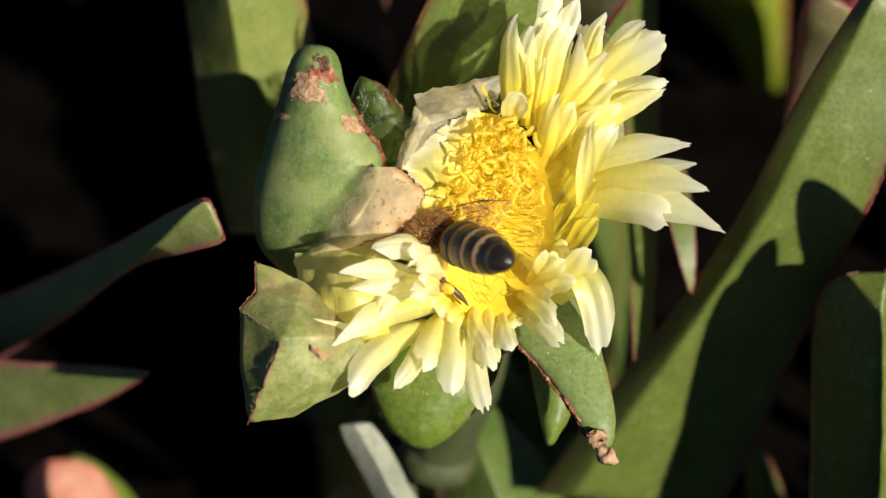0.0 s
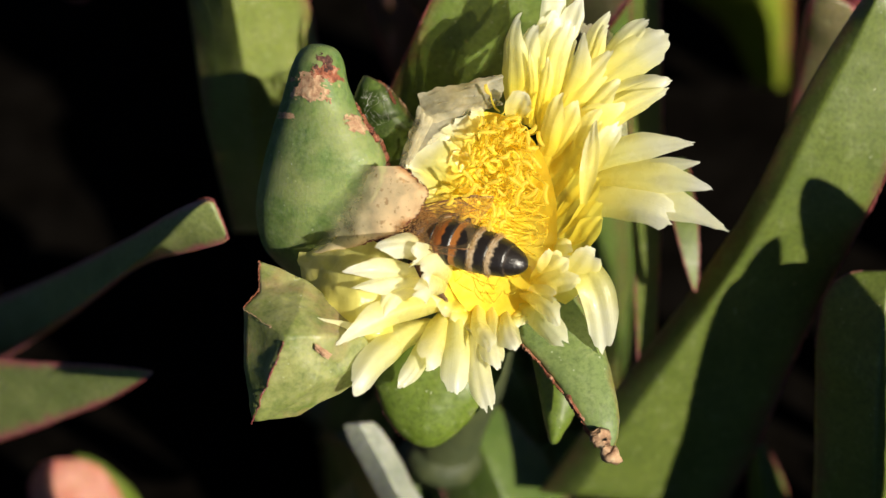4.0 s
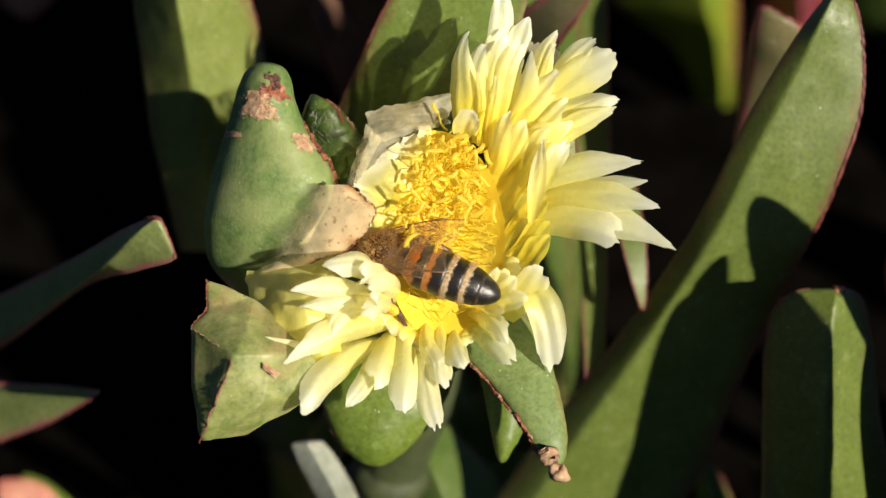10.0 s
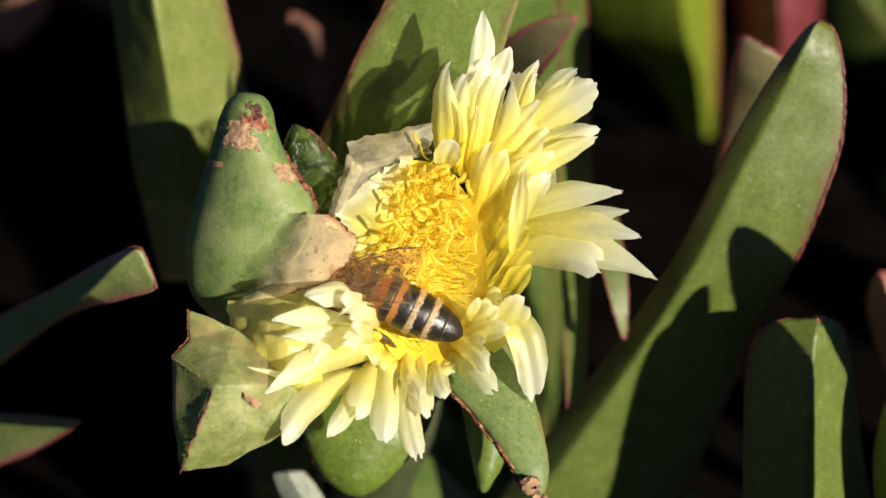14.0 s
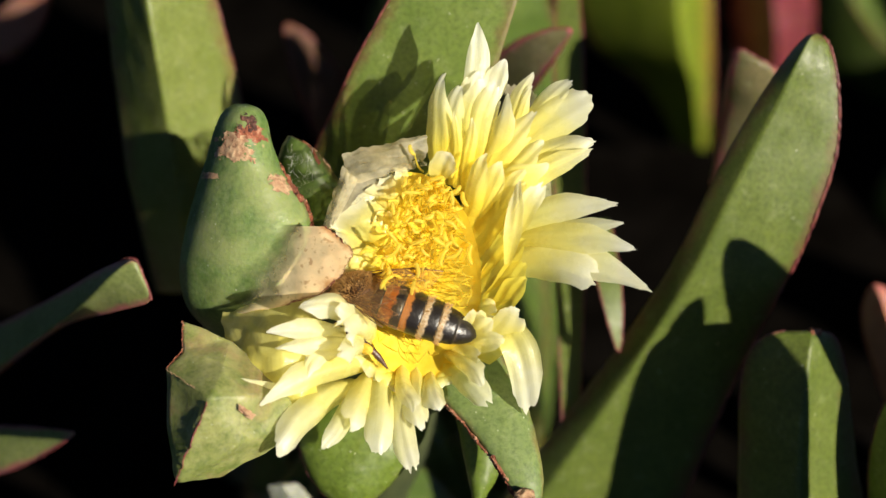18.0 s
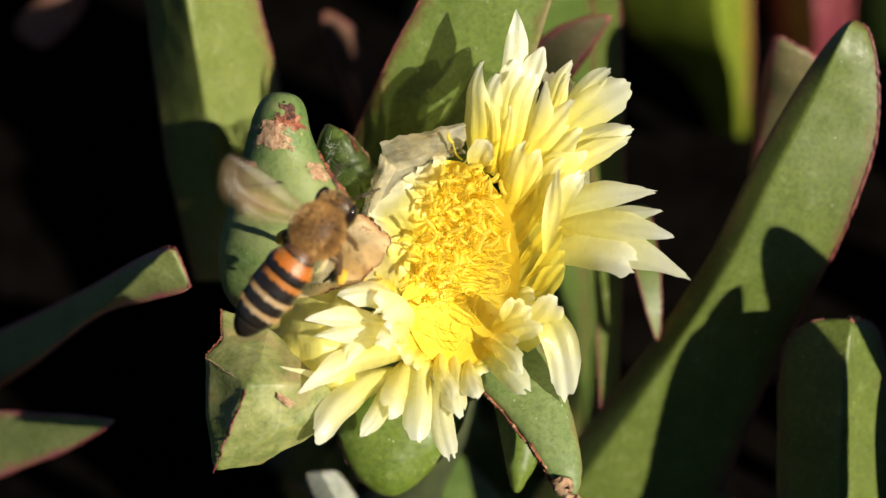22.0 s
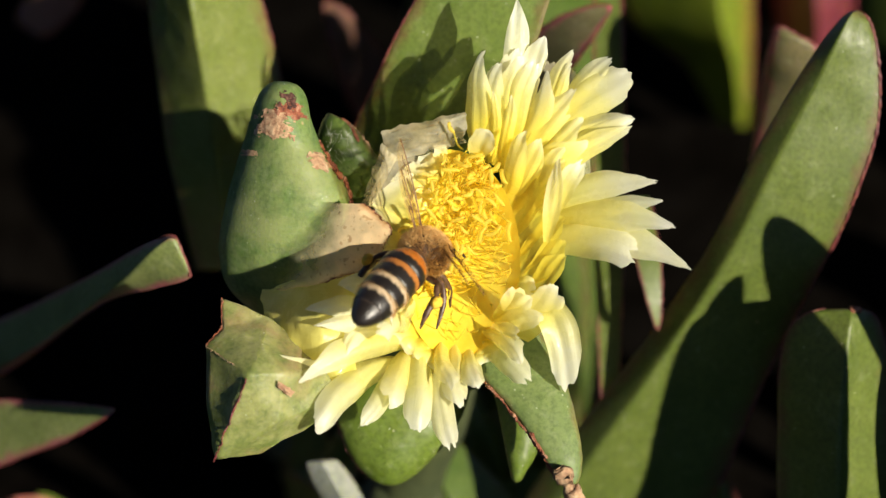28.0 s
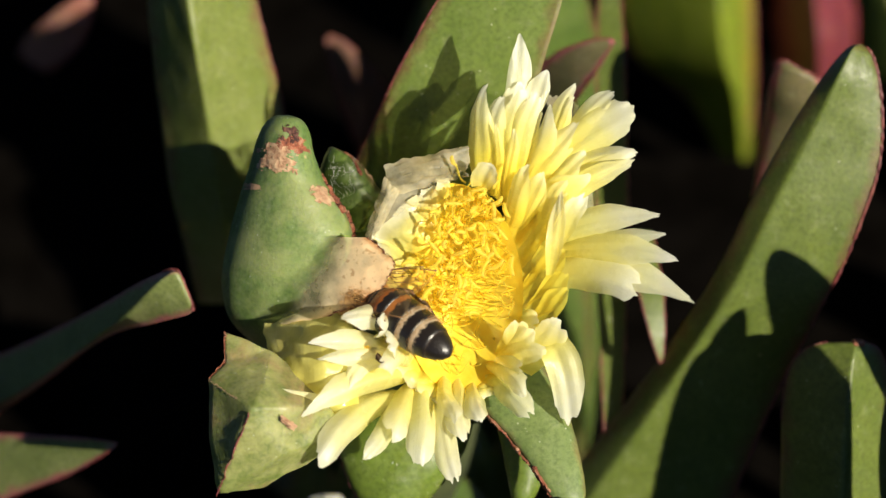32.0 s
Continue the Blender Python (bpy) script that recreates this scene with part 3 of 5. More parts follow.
def mat_of_leaves():
    """The carpet of the same plant round about, on the soil, with unseen leaves added to block sunlight."""
    rnd = random.Random(40)
    verts, faces, tones = [], [], []
    for _ in range(520):
        a, r = rnd.random() * 2 * math.pi, 0.085 + 0.5 * rnd.random() ** 1.3
        foot_ = Vector((r * math.cos(a), 0.03 + r * math.sin(a), 0.0))
        if -0.3 < foot_.x < 0.06 and foot_.y > -0.05 and foot_.y < 0.45 or foot_.y < -0.06 and abs(foot_.x) < 0.05 - foot_.y * 0.2:
            continue
        lean, ln = rnd.random() * 2 * math.pi, 0.035 + 0.03 * rnd.random()
        tip = foot_ + Vector((math.cos(lean) * ln * 0.5, math.sin(lean) * ln * 0.5, ln * (0.6 + 0.4 * rnd.random())))
        mid = foot_.lerp(tip, 0.5) + Vector((math.cos(lean), math.sin(lean), 0)) * 0.01
        v, tn, _e = leaf_rings((foot_, mid, tip), 0.011, 0.009, rnd.random() * 360, 9, 0.5, 1.9, 0.7, rnd.random())
        k = len(verts)
        verts += v
        tones += tn
        faces += [tuple(i + k for i in f) for f in tube_faces(9, 21)]
    # denser, taller leaves added out of view towards the sun, to throw shade
    for k in range(430):
        x, y = (rnd.uniform(47, 150), rnd.uniform(-80, 8)) if k < 260 else (rnd.uniform(62, 150), rnd.uniform(8, 75))
        high = -3 + 0.7 * (x - 46) + rnd.uniform(-15, 1)
        tip = V(x, y, high)
        sx, sy = x - (high + 18) * 0.717, y + (high + 18) * 0.05
        if not (sx > 27 and sy < -21 - 0.1 * sx):
            continue
        foot_ = Vector((tip.x + rnd.uniform(-0.02, 0.02), tip.y + rnd.uniform(-0.02, 0.02), 0.0))
        v, tn, _e = leaf_rings((foot_, foot_.lerp(tip, 0.5), tip), 0.013, 0.010, rnd.random() * 360, 9, 0.5, 1.9, 0.7, rnd.random())
        k = len(verts)
        verts += v
        tones += tn
        faces += [tuple(i + k for i in f) for f in tube_faces(9, 21)]
    # leaves added out of sight behind the flower, to keep sun off the ground
    for k in range(110):
        tip = G(rnd.uniform(850, 1040), rnd.uniform(-300, 420), rnd.uniform(-70, -38)) if k < 70 else G(rnd.uniform(660, 960), rnd.uniform(560, 850), rnd.uniform(-64, -40))
        foot_ = Vector((tip.x + rnd.uniform(-0.004, 0.004), tip.y + rnd.uniform(-0.01, 0.03), 0.0))
        v, tn, _e = leaf_rings((foot_, foot_.lerp(tip, 0.5), tip), 0.013, 0.010, rnd.random() * 360, 9, 0.5, 1.9, 0.7, rnd.random())
        k = len(verts)
        verts += v
        tones += tn
        faces += [tuple(i + k for i in f) for f in tube_faces(9, 21)]
    # the carpet takes the shade-dark green too
    ob = new("shading_leaf_carpet", finish("shading_leaf_carpet", verts, faces, LEAF_SHADED, tones))
    tagged(ob, "dense carpet of fleshy green ice plant leaves on the soil, mostly unseen, added to block sunlight", "plants", kind="stuff")


mat_of_leaves()


# ---- the flower ----
flower = base("flower", G(850, 560, -22), "pale yellow ice plant flower, half withered, with green fleshy sepals", "flower")


def petal(a, b, c, width, facing=AH, cup=0.15, pointed=0.5, seed=0, twist=0.0, label="", foot=0.35, start=0.0, sway=0.0, end=1.0):
    """A thin strap: a, b and c are its foot, its bow and its tip; width in millimetres; its end torn into a few teeth."""
    rnd = random.Random(seed)
    n, m = 25, 17
    w = width * MM * 0.5
    o = Vector((rnd.random() * 50, rnd.random() * 50, 0))
    teeth = [(rnd.uniform(-0.8, 0.8), rnd.uniform(0.05, 0.16), rnd.uniform(0.15, 0.35)) for _ in range(rnd.choice((0, 0, 1, 1, 2)) if pointed < 0.6 else 0)]
    skew = rnd.uniform(-0.12, 0.12)
    jag = []
    for j in range(m):
        y = j / (m - 1) * 2 - 1
        cuts = sum(deep * max(0.0, 1 - abs(y - at) / wide) for at, deep, wide in teeth)
        jag.append(min(0.5, 0.025 + skew * y + 0.05 * abs(noise.noise(o * 3.3 + Vector((j * 0.35, 1, 2)))) + 0.05 * abs(noise.noise(o * 2.1 + Vector((j * 0.9, 6, 3)))) + cuts * (0.5 + 0.5 * (1 - pointed)) + (0.10 + 0.26 * pointed) * abs(y - 1.5 * skew) ** 2.2))
    verts, tones = [], []
    for i in range(n):
        t0 = i / (n - 1)
        for j in range(m):
            y = j / (m - 1) * 2 - 1
            t = t0 * (1 - jag[j] * t0)
            d = ((b - a) * (1 - t) + (c - b) * t).normalized()
            side = d.cross(facing).normalized()
            up = side.cross(d)
            r = twist * t
            side, up = side * math.cos(r) + up * math.sin(r), up * math.cos(r) - side * math.sin(r)
            prof = (foot + (1 - foot) * math.sin(min(1, t / 0.5) * math.pi / 2)) * (1 - (0.08 + 0.72 * pointed) * max(0, (t - 0.6) / 0.4) ** 1.6)
            wob = w * (0.2 + t) * (0.20 * noise.noise(o + Vector((t * 2.6, y * 0.9, 0))) + 0.28 * noise.noise(o + Vector((t * 1.7, 4, 9))))
            fold = 0.05 * w * prof * math.sin(y * 7 + o.x + t * 1.5) * (0.4 + 0.6 * t) - 0.05 * w * prof * math.exp(-((y - 0.1) / 0.22) ** 2)
            curl = -0.35 * w * max(0.0, (t - 0.86) / 0.14) ** 2 * (0.4 + abs(noise.noise(o + Vector((y * 1.5, 11, 5)))))
            yy = y * (1 + 0.16 * noise.noise(o + Vector((t * 4, 7, math.copysign(3, y)))))
            verts.append(bezier(a, b, c, t) + side * (yy * w * prof + sway * MM * t * (1 - t) * 4 * noise.noise(o + Vector((t * 1.5, 30, 2)))) + up * (cup * (1.15 - 0.75 * t) * w * 2 * y * y * prof + wob + fold + curl))
            tones.append((start + t * (end - start), abs(y), (y + 1) / 2))
    faces = [(i * m + j, i * m + j + 1, (i + 1) * m + j + 1, (i + 1) * m + j) for i in range(n - 1) for j in range(m - 1)]
    part("petal", verts, faces, PETAL, flower, label, tones)


def straps(rows, seed, low, high, facing=AH, start=0.0, end=1.0, cup=-0.12, twist=0.3, sway=0.3, step=0.12, wide=0.4, deep=-1.4):
    """Petals laid over one another, each a little nearer than the last: foot, bow and tip on the grid, width, how pointed."""
    rnd = random.Random(seed)
    for k, (fx, fy, mx, my, x, y, width, sharp) in enumerate(rows):
        u = step * k
        petal(D(fx, fy, deep), D(mx, my, low + u), D(x, y, high + u), width, facing, cup, sharp, seed * 100 + k, rnd.uniform(-twist, twist), start=start, end=end, sway=sway, foot=wide)


LEFTWARD = (AH - 0.35 * AX).normalized()
# the fan behind the heart: the papery white ones at its back
straps([(862, 200, 878, 130, 880, 34, 2.0, 0.7), (880, 210, 905, 160, 928, 100, 2.0, 0.5), (850, 200, 862, 160, 880, 125, 1.6, 0.3)], 41, -1.6, -1.0, AH, 0.75)
# its back row
straps([(900, 270, 938, 200, 985, 122, 1.5, 0.7), (905, 280, 950, 205, 978, 150, 1.2, 0.6), (893, 290, 960, 212, 1052, 138, 2.1, 0.15), (885, 305, 980, 228, 1094, 172, 3.3, 0.1), (880, 335, 965, 262, 1096, 250, 2.3, 0.3), (880, 350, 985, 300, 1086, 250, 1.8, 0.3)], 1, -0.4, 0.4, LEFTWARD, 0.25, 1.0, -0.3, 0.4, 0.7, 0.3)
straps([(812, 320, 786, 232, 824, 122, 2.6, 0.75), (828, 330, 822, 238, 852, 146, 2.2, 0.25), (836, 335, 862, 225, 884, 132, 2.4, 0.3), (850, 340, 885, 240, 912, 140, 2.4, 0.3), (858, 350, 905, 260, 935, 160, 2.2, 0.4), (862, 360, 925, 270, 985, 190, 2.6, 0.5)], 2, 0.4, 1.2, LEFTWARD, 0.18, 1.0, -0.3, 0.5, 0.8, 0.25)
# its front row
straps([(838, 330, 838, 250, 834, 194, 0.9, 0.8), (850, 345, 868, 260, 866, 206, 1.3, 0.7), (868, 380, 930, 300, 1000, 246, 2.5, 0.5), (872, 400, 945, 318, 1096, 264, 2.0, 0.4), (868, 410, 935, 330, 1010, 290, 2.4, 0.5), (872, 440, 925, 350, 968, 300, 2.2, 0.5), (862, 420, 890, 340, 920, 282, 2.2, 0.6), (846, 400, 868, 330, 892, 268, 2.2, 0.6)], 12, 1.0, 1.9, LEFTWARD, 0.12, 0.95, -0.25, 0.6, 0.9, 0.2)
# the long yellow ones that lean out beside the heart
straps([(842, 440, 880, 380, 914, 330, 2.3, 0.3), (852, 470, 900, 410, 940, 348, 2.3, 0.3), (866, 500, 912, 440, 955, 372, 2.4, 0.3), (878, 525, 920, 470, 962, 420, 2.3, 0.3), (890, 545, 930, 500, 966, 462, 2.2, 0.4), (896, 560, 935, 525, 962, 490, 2.0, 0.4)], 14, 0.4, 1.4, (AH - 0.5 * AX).normalized(), 0.0, 0.5, 0.10)
petal(D(930, 470, 1.6), D(945, 400, 4.0), D(950, 312, 3.6), 1.5, seed=45, start=0.5, pointed=0.5, twist=0.9, label="curled ribbon-like petal")
petal(D(946, 420, 1.8), D(958, 365, 4.2), D(1000, 320, 3.6), 1.7, seed=46, start=0.5, pointed=0.4)
petal(D(806, 322, 0.4), D(812, 292, 3.2), D(832, 272, 3.4), 2.0, seed=91, start=0.5, pointed=0.3, label="small torn curled petal")
# the long ones that stand out over the neighbouring leaf
straps([(915, 420, 975, 362, 1146, 364, 2.3, 0.8), (930, 432, 1050, 402, 1143, 396, 1.5, 0.7), (925, 432, 1030, 404, 1168, 448, 2.4, 0.7)], 3, 2.0, 3.4, AH, 0.42, 1.0, -0.25, 0.25, step=0.6)
straps([(918, 480, 1010, 440, 1098, 500, 3.4, 0.1), (940, 462, 1040, 424, 1200, 527, 2.5, 0.8)], 13, 2.0, 3.4, AH, 0.5, 1.0, -0.25, 0.2, wide=0.5, step=0.9)
# the drooping ones in front
straps([(748, 640, 735, 720, 768, 858, 2.1, 0.25), (730, 640, 692, 710, 706, 814, 2.7, 0.2), (700, 655, 664, 705, 650, 770, 2.2, 0.3), (690, 670, 640, 745, 602, 802, 1.7, 0.4), (672, 680, 590, 715, 514, 812, 2.5, 0.15), (712, 640, 590, 636, 484, 728, 2.4, 0.8)], 5, 3.0, 3.2, AH, 0.52, 1.0, -0.55, 0.5, 0.9, wide=0.6, step=0.3)
straps([(765, 640, 768, 700, 780, 770, 2.1, 0.35), (790, 650, 800, 690, 812, 732, 1.9, 0.4), (805, 640, 850, 680, 904, 724, 2.1, 0.3), (812, 630, 860, 640, 888, 692, 1.7, 0.5), (740, 640, 760, 690, 760, 735, 1.6, 0.4)], 6, 2.8, 3.2, AH, 0.55, 1.0, -0.5, 0.6, 0.9, wide=0.6, step=0.3)
# the torn ones at the open side
straps([(880, 640, 920, 590, 952, 546, 2.7, 0.2), (860, 625, 885, 580, 868, 548, 2.1, 0.4), (850, 620, 860, 580, 906, 566, 2.0, 0.3), (840, 630, 870, 600, 930, 604, 2.0, 0.3), (835, 640, 850, 622, 884, 640, 1.8, 0.3)], 16, 2.2, 3.0, AH, 0.35, 0.95, -0.1, 0.5, 0.5, wide=0.7)
petal(D(905, 585, 0), D(962, 570, 4), D(970, 748, 0), 2.8, seed=63, start=0.45, foot=0.8, pointed=0.25, label="broad drooping translucent petal")
petal(D(604, 690, 0), D(520, 700, 4), D(430, 664, 4), 0.8, seed=61, start=0.5, pointed=0.8, label="thin curled petal")
# the curled clump beside the green sepal
straps([(690, 640, 600, 604, 570, 680, 1.6, 0.6), (690, 625, 610, 590, 510, 620, 1.6, 0.7), (688, 610, 596, 572, 494, 593, 1.8, 0.8), (690, 592, 640, 528, 552, 546, 2.1, 0.55), (678, 612, 668, 552, 622, 554, 2.3, 0.2), (680, 622, 684, 576, 640, 600, 2.3, 0.2), (682, 640, 680, 606, 622, 630, 2.1, 0.5)], 7, 3.8, 3.8, AH, 0.66, 1.0, -0.5, 0.6, 0.8, wide=0.6, step=0.3)
# a collar of short yellow petals round the rim in front
rnd = random.Random(31)
for k in range(12):
    a = radians(20 + 150 * (k + rnd.random() * 0.5) / 12)
    x, y = 862 + 118 * math.cos(a), 385 + 182 * math.sin(a)
    petal(G(x - 16 * math.cos(a), y - 16 * math.sin(a), -1.6), G(x, y, 0.9), G(x + 40 * math.cos(a), y + 30 * math.sin(a), 0.8), rnd.uniform(2.4, 3.2), AH, -0.1, 0.3, 300 + k, rnd.uniform(-0.2, 0.2), start=0.06, foot=0.8)


def heart():
    """The hollow floor of the flower."""
    verts, faces, n, m = [], [], 10, 40
    for i in range(n):
        r = (i + 0.02) / (n - 1)
        for j in range(m):
            a = 2 * math.pi * j / m
            h = -3.0 + 3.1 * r ** 2.2 + 0.25 * noise.noise(Vector((r * 4, math.cos(a) * 2, math.sin(a) * 2)))
            h -= 2.2 * r * r * max(0.0, -math.cos(a)) * (1 if math.sin(a) < 0.3 else 0.3)
            wide = 118 if math.cos(a) > 0 else 118 - 40 * max(0.0, math.cos(a) * -1) * (1 if math.sin(a) < 0.3 else 0.5)
            verts.append(G(862 + wide * r * math.cos(a) + 8 * r * math.sin(a), 385 + 185 * r * math.sin(a), h))
    for i in range(n - 1):
        for j in range(m):
            faces.append((i * m + j, i * m + (j + 1) % m, (i + 1) * m + (j + 1) % m, (i + 1) * m + j))
    part("receptacle", verts, faces, CUP, flower, "deep yellow hollow floor of the flower")
    # the ovary below, that runs into the stalk
    rings = [(0, 0.4, 0.1), (0, 5.6, -1.2), (0.4, 7.6, -4.0), (0.8, 7.4, -8.0), (1.2, 5.8, -13.0), (1.6, 4.0, -18.0), (1.8, 3.2, -22.5)]
    verts, tones = [], []
    for k, (lift, r, h) in enumerate(rings):
        for j in range(24):
            a = 2 * math.pi * j / 24
            q = r * (1 + 0.06 * math.cos(3 * a))
            c = G(845, 460 + 4 * -h, h - 5.5)
            verts.append(c + MM * q * (math.cos(a) * AX + math.sin(a) * AY))
            tones.append((k / 8, 0.2, j / 24))
    part("ovary", verts, tube_faces(len(rings), 24), SEPAL_PALE, flower, "pale green swollen base of the flower", tones)


heart()


def stamens():
    rnd = random.Random(5)
    kinds = []
    for k in range(9):
        ln = rnd.uniform(1.8, 3.2)
        pts, r = [], []
        bx, by = rnd.uniform(-1, 1), rnd.uniform(-1, 1)
        for i in range(6):
            t = i / 5
            pts.append(Vector((bx * t * t * 0.8, by * t * t * 0.8, ln * t)) * MM)
            r.append((0.10 - 0.02 * t) * MM)
        fv, ff = strand(pts, r, 5)
        # the anther: a curled swollen rod
        a0, turn, al = rnd.uniform(0, 6.28), rnd.uniform(-2.6, 2.6), rnd.uniform(0.8, 1.7)
        p, d, ap, ar = pts[-1].copy(), Vector((math.cos(a0), math.sin(a0), 0.3)), [], []
        for i in range(7):
            ap.append(p.copy())
            ar.append(0.162 * MM * (0.55 + 0.6 * math.sin(math.pi * (0.12 + 0.8 * i / 6))))
            p = p + d.normalized() * (al * MM / 6)
            d = Matrix.Rotation(turn / 6, 3, "Z") @ d
        av, af = strand(ap, ar, 6)
        kinds.append((finish("filament", fv, ff, STAMEN), finish("anther", av, af, ANTHER)))
    o = flower.location
    for k in range(168):
        if k < 98:
            a, q = rnd.random() * 6.28, math.sqrt(rnd.random())
            x, y, h = 865 + 62 * q * math.cos(a) + 0.18 * (330 - (320 + 130 * q * math.sin(a))), 320 + 130 * q * math.sin(a), -1.0 + 0.8 * q
            lean = Vector((rnd.gauss(0.1, 0.35), rnd.gauss(0, 0.4), 1))
        elif k < 140:
            x, y, h = rnd.uniform(716, 850), rnd.uniform(395, 450), -2.2
            lean = Vector((rnd.gauss(-0.2, 0.4), rnd.gauss(0, 0.4), 0.8))
        else:
            a = rnd.uniform(-0.6, 3.7)
            x, y, h = 868 + 95 * math.cos(a) + rnd.uniform(-16, 16), 440 + 95 * math.sin(a) + rnd.uniform(-14, 14), -2.6
            lean = Vector((0.9 * math.cos(a), -0.9 * math.sin(a), 0.45 + rnd.random() * 0.3))
        f, an = rnd.choice(kinds)
        q = lean.normalized().to_track_quat("Z", "Y").to_matrix()
        turn = Matrix((AX, AY, AH)).transposed() @ q @ Matrix.Rotation(rnd.random() * 6.28, 3, "Z")
        s = rnd.uniform(0.7, 1.1) * (0.7 if k >= 98 else 1)
        st = child("stamen", f, flower)
        st.matrix_basis = Matrix.Translation(G(x, y, h) - o) @ turn.to_4x4() @ Matrix.Scale(s, 4)
        child("anther", an, st)


def filament_bed():
    """The many fine filaments that fill the heart, too many to count."""
    rnd = random.Random(15)
    verts, faces = [], []
    for k in range(420):
        a, q = rnd.random() * 6.28, math.sqrt(rnd.random())
        x, y = 862 + 105 * q * math.cos(a), 375 + 165 * q * math.sin(a)
        if x < 815 - 0.25 * (y - 375) or y > 445 and rnd.random() < 0.75:
            continue
        r = math.hypot((x - 862) / 118, (y - 385) / 185)
        h = -2.9 + 3.1 * r ** 2.2
        ln = rnd.uniform(20, 46)
        b = a + rnd.gauss(0, 0.5)
        tip = (x - ln * math.cos(b) * 0.7 + rnd.gauss(0, 8), y - ln * math.sin(b) * 0.7 + rnd.gauss(0, 8), h + rnd.uniform(0.5, 1.5))
        mid = ((x + tip[0]) / 2 + rnd.gauss(0, 6), (y + tip[1]) / 2 + rnd.gauss(0, 6), h + 0.7)
        pts = [bezier(G(x, y, h - 0.2), G(*mid), G(*tip), i / 4) for i in range(5)]
        v, f = strand(pts, [0.05 * MM, 0.05 * MM, 0.045 * MM, 0.04 * MM, 0.02 * MM], 4)
        n = len(verts)
        verts += v
        faces += [tuple(i + n for i in g) for g in f]
    ob = part("filament_bed", verts, faces, STAMEN, flower, "fine yellow filaments")
    tagged(ob, kind="stuff")


filament_bed()


def sepal(name, p, width, depth, roll, mat, label, **k):
    rings = 40
    v, tn, edges = leaf_rings(p, width * MM, depth * MM, roll, rings, k.get("taper", 0.3), k.get("blunt", 1.8), k.get("foot", 0.9), k.get("seed", 1))
    sp = part("sepal", v, tube_faces(rings, 21), mat, flower, label, tn)
    return sp, edges


def crust(body, parent, t0, t1, q0, q1, mat, label, seed, swell=0.10):
    """A crust on a sepal, with an eaten outline."""
    verts, faces, n = [], [], 30
    for i in range(n):
        for j in range(n):
            u, v = i / (n - 1), j / (n - 1)
            p = body.point(t0 + (t1 - t0) * u, q0 + (q1 - q0) * v)
            verts.append(p + AH * MM * (0.07 + swell * noise.noise(p * 1500) + 0.5 * swell * noise.noise(p * 4200)))
    for i in range(n - 1):
        for j in range(n - 1):
            u, v = i / (n - 2) * 2 - 1, j / (n - 2) * 2 - 1
            if max(u * u, v * v) * 0.5 + 0.5 * (u * u + v * v) + 0.9 * noise.noise(Vector((u * 2.1 + seed, v * 2.1, seed))) + 0.4 * noise.noise(Vector((u * 7 + seed, v * 7, 1))) < 0.7:
                faces.append((i * n + j, (i + 1) * n + j, (i + 1) * n + j + 1, i * n + j + 1))
    return child("scar", finish("scar", [v - flower.location for v in verts], faces, mat), parent, label)


def facets(points, quads, mat, label, seed):
    """A fleshy sepal with flat faces that meet in soft edges."""
    bm = bmesh.new()
    vs = [bm.verts.new(p - flower.location) for p in points]
    for q in quads:
        bm.faces.new([vs[i] for i in q])
    bmesh.ops.recalc_face_normals(bm, faces=bm.faces[:])
    bmesh.ops.bevel(bm, geom=[e for e in bm.edges if len(e.link_faces) == 2], offset=0.28 * MM, segments=2, affect="EDGES", profile=0.6)
    bmesh.ops.triangulate(bm, faces=bm.faces[:])
    for _ in range(2):
        bmesh.ops.subdivide_edges(bm, edges=[e for e in bm.edges if e.calc_length() > 0.9 * MM], cuts=2, use_grid_fill=True)
        bmesh.ops.triangulate(bm, faces=bm.faces[:])
    bm.normal_update()
    for v in bm.verts:
        v.co += v.normal * MM * (0.22 * noise.noise(v.co * 300 + Vector((seed, 0, 0))) + 0.07 * noise.noise(v.co * 1100))
    me = bpy.data.meshes.new("sepal")
    bm.to_mesh(me)
    bm.free()
    me.materials.append(mat)
    me.polygons.foreach_set("use_smooth", [True] * len(me.polygons))
    return child("sepal", me, flower, label)


def ragged(edge, parent, radius, mat, label, seed, a=0, b=None):
    rnd = random.Random(seed)
    pts = edge[a:b]
    many = [pts[i].lerp(pts[i + 1], q / 6) + Vector([rnd.gauss(0, 0.05 * MM) for _ in range(3)]) for i in range(len(pts) - 1) for q in range(6)]
    many = [p + 0.14 * MM * Vector((noise.noise(p * 900), noise.noise(p * 900 + AX), noise.noise(p * 900 + AH))) for p in many]
    v, f = strand(many, [radius * MM * (0.35 + 1.3 * abs(noise.noise(p * 700 + AY))) for p in many], 6)
    me = finish("margin", [p - flower.location for p in v], f, mat)
    return child("margin", me, parent, label)


